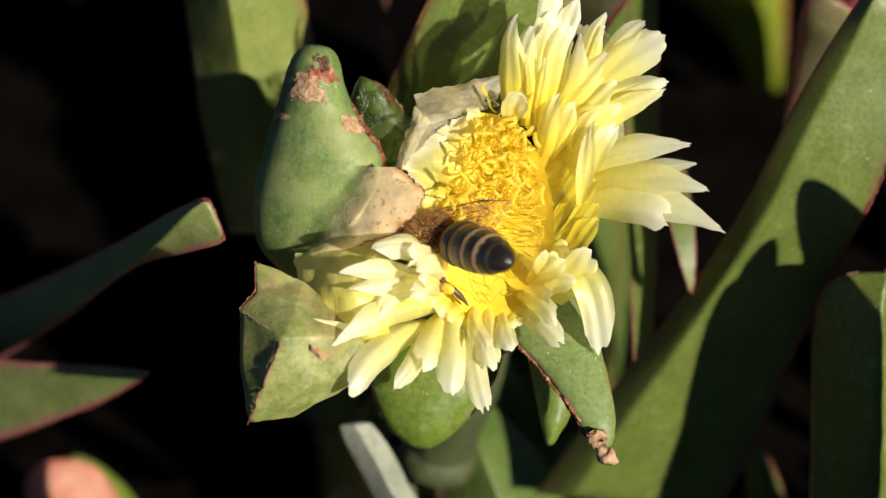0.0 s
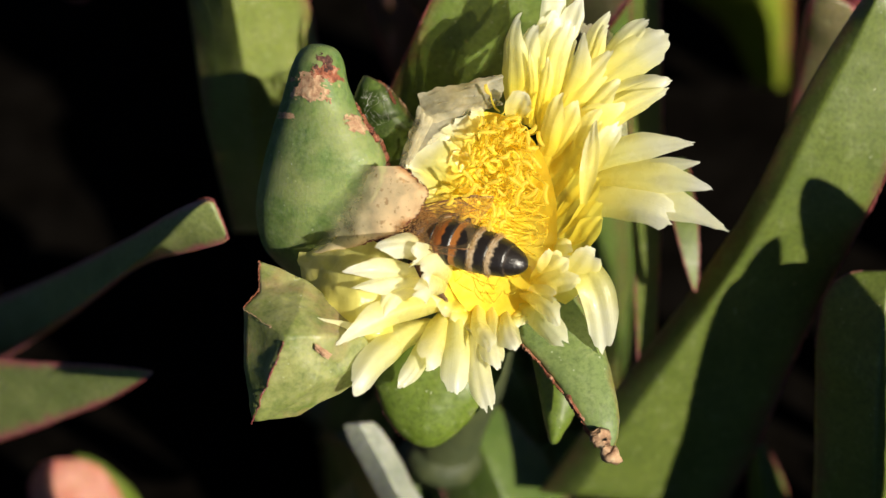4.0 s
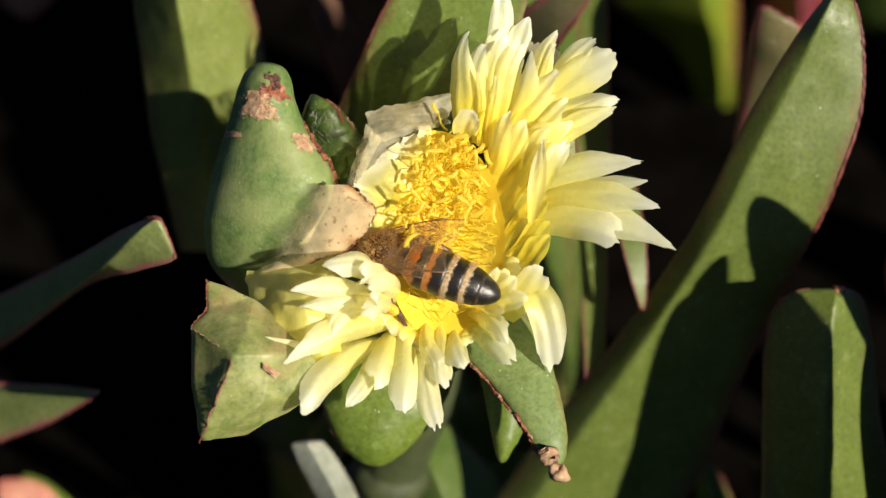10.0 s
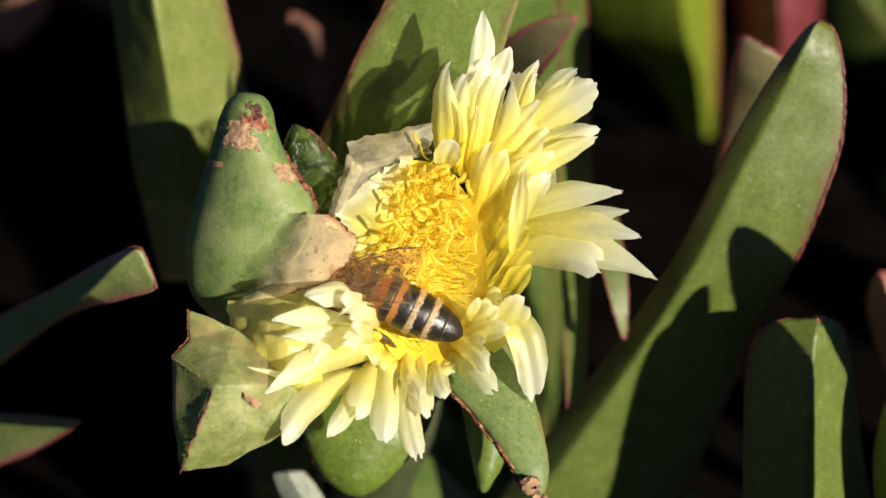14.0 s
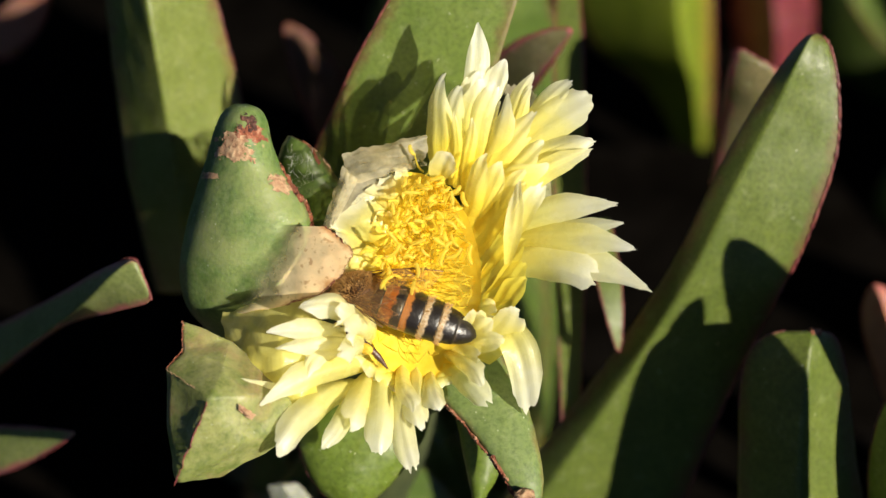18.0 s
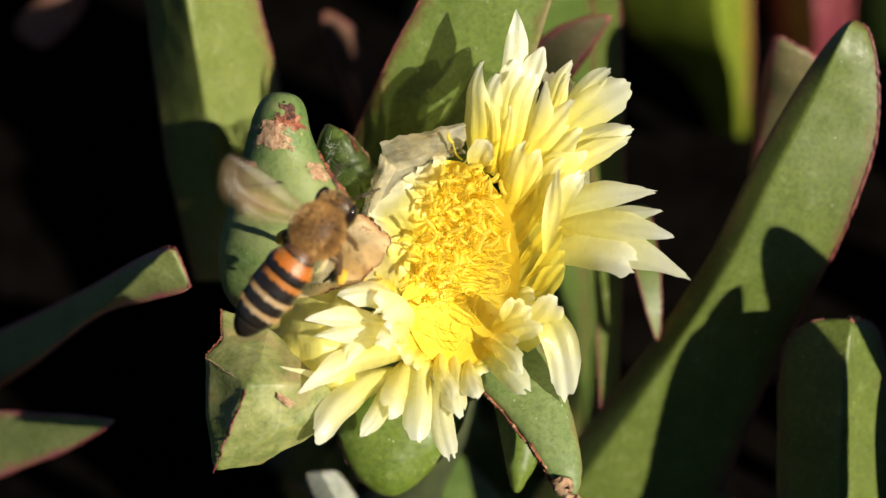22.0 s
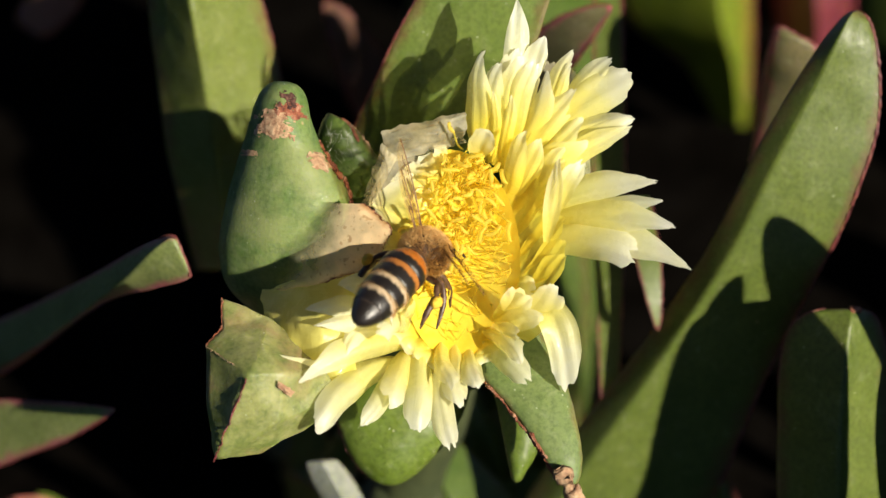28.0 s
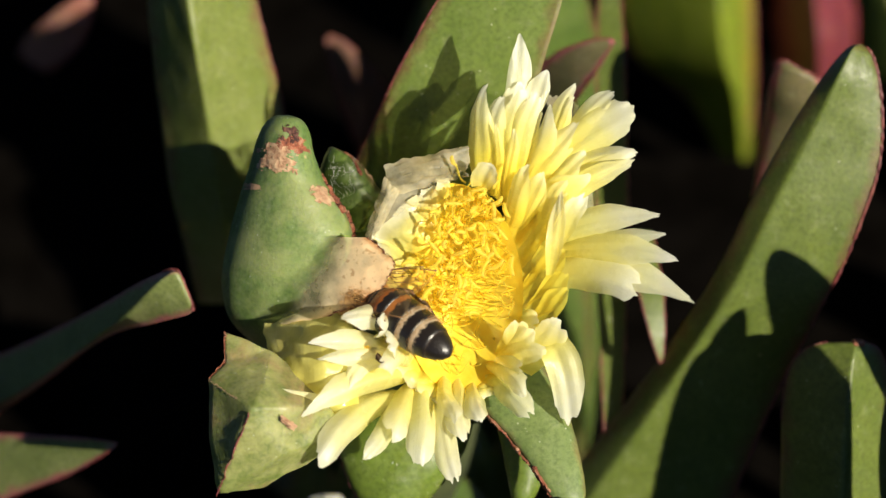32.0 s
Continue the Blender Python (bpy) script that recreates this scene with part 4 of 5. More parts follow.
def sheet(name, corners, bow, mat, parent, label, seed, jag=0.25, n=20, wrinkle=0.5, toned=None):
    """A wrinkled skin between four corners, bowed by bow millimetres towards the viewer."""
    rnd = random.Random(seed)
    a, b, c, d = corners
    verts, faces = [], []
    o = Vector((seed * 3.1, 0, 0))
    for i in range(n):
        for j in range(n):
            u, v = i / (n - 1), j / (n - 1)
            uu = u * (1 - jag * 0.2 * abs(noise.noise(o + Vector((0, v * 5, 0)))))
            p = (a.lerp(b, uu)).lerp(d.lerp(c, uu), v)
            p = p + AH * MM * (bow * math.sin(math.pi * u) * math.sin(math.pi * v) + wrinkle * noise.noise(o + Vector((u * 4, v * 4, 1))))
            p = p + AX * MM * jag * noise.noise(o + Vector((u * 8, v * 8, 5))) + AY * MM * jag * noise.noise(o + Vector((u * 8, v * 8, 9)))
            verts.append(p)
    for i in range(n - 1):
        for j in range(n - 1):
            faces.append((i * n + j, (i + 1) * n + j, (i + 1) * n + j + 1, i * n + j + 1))
    tones = [(toned[0] + (toned[1] - toned[0]) * (k // n) / (n - 1), 0, (k % n) / (n - 1)) for k in range(n * n)] if toned else None
    return part(name, verts, faces, mat, parent, label, tones)


# the large green one, with a corky tip
BUD = Body(D, [(430, 612, 480, 612, -9, 1.2, 3, 2.4), (366, 548, 512, 548, -7.2, 2.2, 4, 2.4), (350, 478, 552, 476, -5.6, 3.3, 4, 2.2), (361, 405, 584, 408, -4.8, 3.8, 4, 2.0), (380, 335, 568, 356, -4.5, 3.6, 4, 1.4), (398, 278, 532, 302, -4.2, 3.2, 3.5, 0.8), (412, 228, 512, 244, -3.8, 2.7, 3, 0.4), (432, 180, 506, 192, -3.2, 2.0, 2, 0)], 0, 0.62, seed=51, rough=0.12, end=0.11)
v_, f_, tn_ = BUD.mesh(70, 28)
big = part("sepal", v_, f_, SEPAL_BUD, flower, "large green fleshy sepal with a brown corky tip", [(t * 0.9, max(0.0, (q - 0.62) / 0.38) * max(0.0, 1 - abs(t - 0.26) / 0.24), q) for t, _, q in tn_])
ragged(BUD.edge(1.0, 0.44, 0.74, 30), big, 0.26, SCAR, "red-brown corky edge", 2)
ragged(BUD.edge(0.97, 0.56, 0.66, 12, 0.1), big, 0.42, SCAR, "red-brown corky swelling", 22)
crust(BUD, big, 0.815, 0.90, 0.28, 1.0, SCAR, "corky red-brown scar", 1.0, 0.16)
crust(BUD, big, 0.70, 0.86, 0.05, 0.72, TAN, "pale corky scar", 4.0)
crust(BUD, big, 0.585, 0.69, 0.72, 0.98, TAN, "pinkish corky scar", 7.0)
crust(BUD, big, 0.61, 0.645, 0.0, 0.2, TAN, "small pinkish scar", 9.0)
crust(BUD, big, 0.86, 0.945, 0.34, 0.80, HOLE, "dark brown withered crater", 2.0, 0.2)
# the keeled one, pointing at the viewer
KEEL = [D(*p) for p in ((326, 652, 2.6), (356, 625, 1.6), (355, 568, 0.2), (437, 600, 0.6), (522, 668, 1.2), (430, 652, 4.2), (402, 706, 6.3), (470, 702, 5.4), (545, 705, 2.4), (566, 742, 2.0), (455, 788, 4.6), (342, 860, 3.4), (430, 846, 2.0), (502, 806, 1.4), (560, 765, 0.6), (330, 760, 2.0), (470, 690, -5.0))]
blunt_ = facets(KEEL, ((0, 1, 5, 6), (1, 2, 3, 5), (5, 3, 4, 7), (5, 7, 6), (0, 6, 11, 15), (6, 7, 10, 11), (7, 4, 8), (7, 8, 9, 10), (10, 9, 14, 13), (10, 13, 12, 11), (1, 0, 16), (2, 1, 16), (3, 2, 16), (4, 3, 16), (8, 4, 16), (9, 8, 16), (14, 9, 16), (13, 14, 16), (12, 13, 16), (11, 12, 16), (15, 11, 16), (0, 15, 16)), SEPAL_PALE, "pale green keeled sepal with reddish edge", 52)


def along(a, b, n=8, lift=0.06):
    return [a.lerp(b, i / (n - 1)) + AH * MM * lift for i in range(n)]


ragged(along(KEEL[6].lerp(KEEL[11], 0.04), KEEL[11]), blunt_, 0.14, MARGIN, "brownish red keel edge", 3)
ragged(along(KEEL[0], KEEL[1]) + along(KEEL[1], KEEL[2]), blunt_, 0.09, SCAR, "brown withered edge", 4)
ragged(along(KEEL[0], KEEL[6].lerp(KEEL[0], 0.3), 8, 0.02), blunt_, 0.05, TAN, "pinkish brown dry edge", 15)
sheet("scar", (D(456, 716, 5.75), D(486, 736, 4.95), D(478, 746, 4.95), D(454, 727, 5.55)), 0.18, TAN, blunt_, "small orange-brown dry scar", 33, 0.12, 10, 0.1)

# the pointed one with a withered tip
POINTED = Body(G, [(880, 520, 1000, 500, -4, 0.8, 2), (900, 590, 1050, 580, -2, 1.0, 2), (948, 645, 1068, 635, -0.6, 1.0, 2), (990, 698, 1083, 695, 0.4, 0.9, 1.8), (1024, 750, 1090, 755, 1.0, 0.7, 1.2), (1052, 786, 1080, 796, 1.2, 0.4, 0.6)], 0, 0.5, seed=53, rough=0.10, end=0.05)
v_, f_, tn_ = POINTED.mesh(50, 20)
low = part("sepal", v_, f_, SEPAL, flower, "green pointed sepal with ragged brown edge", tn_)
ragged(POINTED.edge(0.0, 0.2, 0.98, 40, 0.1), low, 0.16, SCAR, "ragged brown edge", 5)
ragged(POINTED.edge(0.06, 0.62, 0.78, 10, 0.15), low, 0.26, SCAR, "brown withered swelling", 25)
ragged([G(1052, 768, 2), G(1058, 780, 2.3), G(1062, 792, 2.4), G(1070, 806, 2.2), G(1090, 815, 1.6)], low, 0.75, TAN, "withered tan tip", 6)

REAR = Body(D, [(560, 400, 660, 380, -9, 2, 3), (532, 340, 652, 340, -8, 2.4, 3), (523, 295, 625, 312, -7.4, 2.2, 2.5), (532, 258, 604, 284, -6.8, 1.8, 2), (545, 240, 584, 262, -6.4, 1.0, 1.2)], 0, 0.5, seed=54, rough=0.22)
v_, f_, tn_ = REAR.mesh(44, 18)
# the sepal's darkness is shade put into its colour
rear = part("sepal", v_, f_, LEAF_SHADED, flower, "small green sepal with cobweb, shade darkened into its colour", tn_)
ragged(REAR.edge(0.82, 0.62, 1.0, 16, 0.1), rear, 0.22, SCAR, "ragged red-brown edge", 40)
ragged(REAR.edge(1.0, 0.6, 0.95, 14), rear, 0.12, TAN, "ragged dry edge", 41)

sheet("membrane", (G(735, 166, 1), G(885, 132, 0.5), G(882, 186, 0), G(738, 226, 0.5)), 1.2, PAPER, flower, "papery translucent skin", 7, 0.35, wrinkle=0.16)
sheet("membrane", (G(735, 188, 1), G(762, 215, 0.8), G(716, 302, -0.5), G(699, 294, -0.5)), 0.4, PAPER, flower, "curled strip of papery skin", 17, 0.12, wrinkle=0.15)
sheet("membrane", (G(738, 212, -0.2), G(872, 176, -0.8), G(812, 240, -1.2), G(708, 298, -1.2)), 0.4, PAPER, flower, "papery translucent skin behind the petal wall", 18, 0.12, wrinkle=0.15)
sheet("membrane", (G(1020, 40, -3), G(1080, 60, -4), G(1105, 250, -3), G(1040, 330, -2)), 0.8, PAPER, flower, "papery translucent skin behind the petals", 8, 0.4)
def drying_skin():
    """The sepal's side that dries to a thin tan skin with a lobed brown rim."""
    inner_, outer = [(528, 402, -0.8), (500, 440, -0.9), (478, 480, -1.2), (456, 520, -2.4), (436, 556, -3.8)], [(606, 403, 0.8), (652, 446, 2.3), (620, 506, 2.2), (552, 538, 0.8), (462, 560, -2.0)]
    verts, tones, rim, n, m = [], [], [], 20, 60
    for i in range(n):
        u = i / (n - 1)
        for j in range(m):
            v = j / (m - 1)
            a, b = glide(inner_, v), glide(outer, v)
            k = u * (1 + 0.07 * noise.noise(Vector((v * 9, 3, 1))) + 0.03 * noise.noise(Vector((v * 30, 5, 1))))
            x, y, h = (a[w] + (b[w] - a[w]) * k for w in range(3))
            h += 0.5 * math.sin(math.pi * u) + 0.22 * noise.noise(Vector((x * 0.03, y * 0.03, 1))) + 0.05 * noise.noise(Vector((x * 0.15, y * 0.15, 1)))
            verts.append(D(x, y, h))
            tones.append((u, max(u, abs(2 * v - 1)), v))
            if i == n - 1 and v < 0.8:
                rim.append(verts[-1])
    faces = [(i * m + j, i * m + j + 1, (i + 1) * m + j + 1, (i + 1) * m + j) for i in range(n - 1) for j in range(m - 1)]
    skin = part("membrane", verts, faces, TANSKIN, flower, "tan drying skin with a brown rim", tones)
    ragged(rim, skin, 0.045, SCAR, "thin brown rim", 31)
    ragged([D(584, 398, -0.6), D(585, 412, 0.2), D(590, 408, 0.4), D(606, 403, 0.7)], skin, 0.2, SCAR, "dark brown corner of the rim", 34)


drying_skin()
sheet("petal", (G(520, 448, -3.2), G(548, 604, 0.4), G(690, 612, 2.0), G(700, 398, -0.8)), 3.0, PETAL, flower, "pale rounded petal wall", 26, 0.3, 30, wrinkle=0.4, toned=(0.66, 0.52))
sheet("petal", (D(604, 522, -0.9), D(742, 566, -2.8), D(748, 476, -2.8), D(640, 446, -0.8)), 0.9, PETAL, flower, "broad pale yellow petal wall", 37, 0.3, wrinkle=0.3, toned=(0.85, 0.1))
sheet("petal", (G(734, 362, -0.6), G(822, 440, -2.6), G(836, 350, -2.6), G(714, 292, -0.9)), 0.9, PETAL, flower, "broad pale yellow petal wall", 27, 0.3, wrinkle=0.3, toned=(0.9, 0.12))
sheet("petal", (G(708, 298, -1.0), G(838, 362, -2.6), G(862, 276, -2.4), G(778, 228, -0.6)), 0.9, PETAL, flower, "broad pale yellow petal wall", 28, 0.3, wrinkle=0.3, toned=(0.9, 0.12))
sheet("petal", (G(772, 232, -0.2), G(850, 300, -2.4), G(880, 262, -2.2), G(846, 188, 0.2)), 0.9, PETAL, flower, "broad pale yellow petal wall", 29, 0.4, wrinkle=0.35, toned=(0.9, 0.12))
stamens()


def cobweb():
    rnd = random.Random(21)
    for _ in range(40):
        a = (rnd.uniform(632, 680), rnd.uniform(165, 225), rnd.uniform(-5.2, -4.2))
        b = (a[0] + rnd.gauss(0, 12), a[1] + rnd.gauss(0, 14), a[2] + rnd.uniform(-0.4, 0.3))
        pts = [G(*a), G((a[0] + b[0]) / 2 + 3, (a[1] + b[1]) / 2 + 4, a[2]), G(*b)]
        v, f = strand(pts, 0.005 * MM, 4)
        me = finish("web_thread", [p - flower.location for p in v], f, WEB)
        child("web_thread", me, rear, "white cobweb thread")


cobweb()


# ---- the bee ----
def bee_materials():
    out = {}

    def banded(name, front, cut, rough):
        m, n, l, b = material(name)
        t = tone(n, l)
        f = noise_node(n, l, 2500, 4)
        w = maths(n, l, "ADD", t[0], maths(n, l, "MULTIPLY", maths(n, l, "SUBTRACT", f, 0.5), 0.42))
        l.new(ramp(n, l, w, [(0.0, front), (cut, front), (min(1, cut + 0.1), (0.012, 0.009, 0.007)), (1.0, (0.012, 0.009, 0.007))]), b.inputs["Base Color"])
        l.new(ramp(n, l, w, [(cut, (0.42,) * 3), (min(1, cut + 0.1), (rough,) * 3)]), b.inputs["Roughness"])
        b.inputs["Specular IOR Level"].default_value = 0.6
        bump(n, l, b, noise_node(n, l, 6000, 2), 0.00006, 0.6)
        return m

    out["orange"] = banded("orange_band", (0.36, 0.10, 0.010), 0.55, 0.36)
    out["orange2"] = banded("orange_band_narrow", (0.32, 0.115, 0.022), 0.36, 0.36)
    out["tan"] = banded("tan_band", (0.44, 0.34, 0.22), 0.36, 0.33)
    out["brown"] = banded("brown_band", (0.10, 0.045, 0.018), 0.8, 0.4)
    out["black"] = banded("black_tip", (0.05, 0.035, 0.025), 0.1, 0.34)
    out["fur"] = plain("brown_fur", (0.42, 0.21, 0.06), (0.74, 0.50, 0.22), 1500, 0.8, 0, 0.3)
    out["skin"] = plain("dark_brown_shell", (0.02, 0.012, 0.008), (0.05, 0.03, 0.02), 2000, 0.4)
    out["brownskin"] = plain("brown_shell", (0.035, 0.016, 0.008), (0.08, 0.036, 0.014), 2000, 0.6)
    out["eye"] = plain("dark_eye", (0.008, 0.006, 0.005), (0.02, 0.012, 0.01), 2000, 0.15)
    out["leg"] = plain("dark_leg", (0.025, 0.013, 0.008), (0.12, 0.06, 0.03), 2500, 0.4)
    out["pollen"] = plain("pollen", (0.62, 0.36, 0.02), (0.80, 0.55, 0.06), 4000, 0.8, 0, 0, 0.0003)
    out["vein"] = plain("wing_vein", (0.10, 0.05, 0.02), (0.2, 0.1, 0.04), 2000, 0.5)
    m, n, l, b = material("wing_film")
    l.new(ramp(n, l, noise_node(n, l, 900, 3), [(0.3, (0.36, 0.25, 0.13)), (0.7, (0.50, 0.36, 0.20))]), b.inputs["Base Color"])
    b.inputs["Roughness"].default_value = 0.22
    cl, s = n.new("ShaderNodeBsdfTransparent"), n.new("ShaderNodeMixShader")
    cl.inputs["Color"].default_value = (0.97, 0.89, 0.72, 1)
    s.inputs[0].default_value = 0.84
    l.new(b.outputs[0], s.inputs[1])
    l.new(cl.outputs[0], s.inputs[2])
    l.new(s.outputs[0], n["Material Output"].inputs["Surface"])
    out["wing"] = m
    return out


BM = bee_materials()


def ball(center, radii, tilt=None, nu=14, nv=20):
    verts = []
    for i in range(nu):
        a = math.pi * (i + 0.02) / (nu - 0.96)
        for j in range(nv):
            b = 2 * math.pi * j / nv
            p = Vector((math.cos(a) * radii[0], math.sin(a) * math.cos(b) * radii[1], math.sin(a) * math.sin(b) * radii[2]))
            verts.append((center + (tilt @ p if tilt else p)) * MM)
    return verts, tube_faces(nu, nv)


def fur(center, radii, count, length, seed, keep=lambda p: True):
    """Short hairs that stand off a rounded body."""
    rnd = random.Random(seed)
    verts, faces = [], []
    while len(faces) < count:
        d = Vector((rnd.gauss(0, 1), rnd.gauss(0, 1), rnd.gauss(0, 1))).normalized()
        p = Vector((d.x * radii[0], d.y * radii[1], d.z * radii[2]))
        if not keep(p):
            continue
        out = (d + 0.5 * Vector((rnd.gauss(0, 0.5) - 0.4, rnd.gauss(0, 0.5), rnd.gauss(0, 0.5)))).normalized()
        side = out.cross(Vector((rnd.random(), rnd.random(), rnd.random()))).normalized() * 0.04
        q = center + p * 0.97
        k = len(verts)
        verts += [(q - side) * MM, (q + side) * MM, (q + out * length * rnd.uniform(0.6, 1.2)) * MM]
        faces.append((k, k + 1, k + 2))
    return verts, faces


bee = new("bee")
bee.empty_display_size = 0.003
tagged(bee, "furry brown honey bee with orange, black and tan banded abdomen", "bee")


def bee_part(name, shape, mat, parent=None, label="", tones=None):
    return child(name, finish(name, shape[0], shape[1], BM[mat], tones), parent or bee, label)


def build_body():
    # the origin is the waist; x runs forwards, z is the back
    th = Vector((1.95, 0, 0.1))
    thorax = bee_part("thorax", ball(th, (2.1, 2.0, 1.8)), "brownskin", None, "dark thorax under brown fur")
    bee_part("fur", fur(th, (2.1, 2.0, 1.8), 10500, 0.45, 1), "fur", thorax, "golden brown fur")
    tilt = Matrix.Rotation(radians(35), 3, "Y")
    hc = Vector((4.25, 0, -0.35))
    head = bee_part("head", ball(hc, (1.05, 1.75, 1.5), tilt), "skin", None, "dark head")
    bee_part("fur", fur(hc, (1.08, 1.6, 1.5), 2600, 0.42, 2, lambda p: abs(p.y) < 1.2), "fur", head, "short pale brown fur")
    for s in (-1, 1):
        bee_part("eye", ball(hc + Vector((0.05, s * 1.32, 0.1)), (0.72, 0.52, 1.2), tilt), "eye", head, "large shiny dark eye")
        a = hc + Vector((0.9, s * 0.35, 0.0))
        pts = [a, a + Vector((0.5, s * 0.5, 0.5)), a + Vector((0.9, s * 0.95, 0.85)), a + Vector((1.3, s * 1.15, 0.6)), a + Vector((1.9, s * 1.35, 0.25)), a + Vector((2.4, s * 1.5, -0.15))]
        bee_part("antenna", strand([p * MM for p in pts], [0.10 * MM, 0.09 * MM, 0.09 * MM, 0.11 * MM, 0.11 * MM, 0.09 * MM], 7), "skin", head)
        m = hc + Vector((0.6, s * 0.3, -1.3))
        bee_part("jaw", strand([q * MM for q in (m, m + Vector((0.35, -s * 0.05, -0.4)), m + Vector((0.45, -s * 0.2, -0.75)))], [0.22 * MM, 0.2 * MM, 0.08 * MM], 7), "leg", head)
    m = hc + Vector((0.4, 0, -1.4))
    bee_part("tongue", strand([q * MM for q in (m, m + Vector((0.3, 0, -0.8)), m + Vector((0.2, 0, -1.8)))], [0.2 * MM, 0.15 * MM, 0.07 * MM], 7), "leg", head)


LEGS = []


def leg(points, radii, s, tuck, load=False):
    """A jointed leg that turns at its root; tuck: the turns by which it folds in flight."""
    root = Vector(points[0])
    points = [Vector(p) - root for p in points]
    pts, rr = [], []
    for i in range(len(points) - 1):
        for q in range(4):
            pts.append(points[i].lerp(points[i + 1], q / 4) * MM)
            rr.append((radii[i] * (1 - q / 4) + radii[i + 1] * q / 4) * MM * (1.0 if q else 0.8))
    pts.append(points[-1] * MM)
    rr.append(radii[-1] * MM)
    lg = bee_part("leg", strand(pts, rr, 8), "leg", None, "dark jointed hairy leg")
    lg.location = root * MM
    if load:
        a = points[2].lerp(points[3], 0.4) + Vector((0, 0.3 * s, 0.1))
        bee_part("pollen_load", ball(a, (0.7, 0.45, 0.55), None, 9, 12), "pollen", lg, "yellow pollen load")
    LEGS.append((lg, root, s, tuck))


def build_legs():
    for s in (-1, 1):
        leg([(3.2, s * 0.8, -1.2), (4.0, s * 1.8, -1.6), (4.8, s * 2.5, -2.4), (5.3, s * 2.8, -3.4), (5.9, s * 2.9, -4.1)], [0.3, 0.28, 0.22, 0.16, 0.08], s, (-20, 55))
        leg([(2.1, s * 1.0, -1.4), (2.2, s * 2.4, -1.5), (1.9, s * 3.3, -2.6), (1.5, s * 3.7, -3.8), (1.3, s * 3.9, -4.7)], [0.32, 0.3, 0.26, 0.2, 0.08], s, (-35, 35))
        leg([(1.1, s * 1.0, -1.3), (0.8, s * 2.4, -1.2), (0.0, s * 3.0, -1.9), (-0.6, s * 3.1, -3.0), (-0.9, s * 3.2, -4.0), (-1.0, s * 3.3, -4.6)], [0.28, 0.28, 0.26, 0.32, 0.2, 0.07], s, (-30, -35), True)


ABDOMEN = 9.2


def girth(s):
    up = min(1.0, ((s + 0.01) / 0.24)) ** 0.5
    down = max(0.0, 1 - max(0, (s - 0.34) / 0.66) ** 2.5)
    return max(0.12, 1.95 * up * down ** 0.54)


abdomen = new("abdomen")
abdomen.parent = bee


def build_abdomen():
    cuts = [0.0, 0.10, 0.30, 0.48, 0.64, 0.80, 1.0]
    kinds = ["brown", "orange", "orange2", "tan", "tan", "black"]
    for k in range(6):
        verts, tones = [], []
        a, b = cuts[k], min(1.0, cuts[k + 1] + (0.025 if k < 5 else 0))
        rows, n = 9, 24
        for i in range(rows):
            t = i / (rows - 1)
            s = a + (b - a) * t
            r = girth(s) * (0.965 + 0.05 * t)
            if i == rows - 1 and k < 5:
                r *= 0.97
            for j in range(n):
                w = 2 * math.pi * j / n
                z = math.sin(w) * r * (0.9 if math.sin(w) > 0 else 0.8)
                verts.append(Vector((0.6 - ABDOMEN * s, math.cos(w) * r, z - 0.35 * s)) * MM)
                tones.append((t, 0, j / n))
        me = finish("abdomen_ring", verts, tube_faces(rows, n), BM[kinds[k]], tones)
        child("abdomen_ring", me, abdomen)
    hairs_v, hairs_f = [], []
    rnd = random.Random(9)
    for k in (3, 4, 1, 0):
        for _ in range(700 if k > 2 else 420):
            s = cuts[k] + (cuts[k + 1] - cuts[k]) * rnd.uniform(0.02, 0.36)
            w = rnd.random() * 2 * math.pi
            r = girth(s) * 0.98
            p = Vector((0.6 - ABDOMEN * s, math.cos(w) * r, math.sin(w) * r * (0.9 if math.sin(w) > 0 else 0.8) - 0.35 * s))
            out = Vector((-1.3, math.cos(w), math.sin(w))).normalized()
            side = out.cross(Vector((rnd.random(), rnd.random(), rnd.random()))).normalized() * 0.018
            q = len(hairs_v)
            hairs_v += [(p - side) * MM, (p + side) * MM, (p + out * rnd.uniform(0.25, 0.45)) * MM]
            hairs_f.append((q, q + 1, q + 2))
    child("fur", finish("fur", hairs_v, hairs_f, BM["fur"]), abdomen, "short pale hair bands")


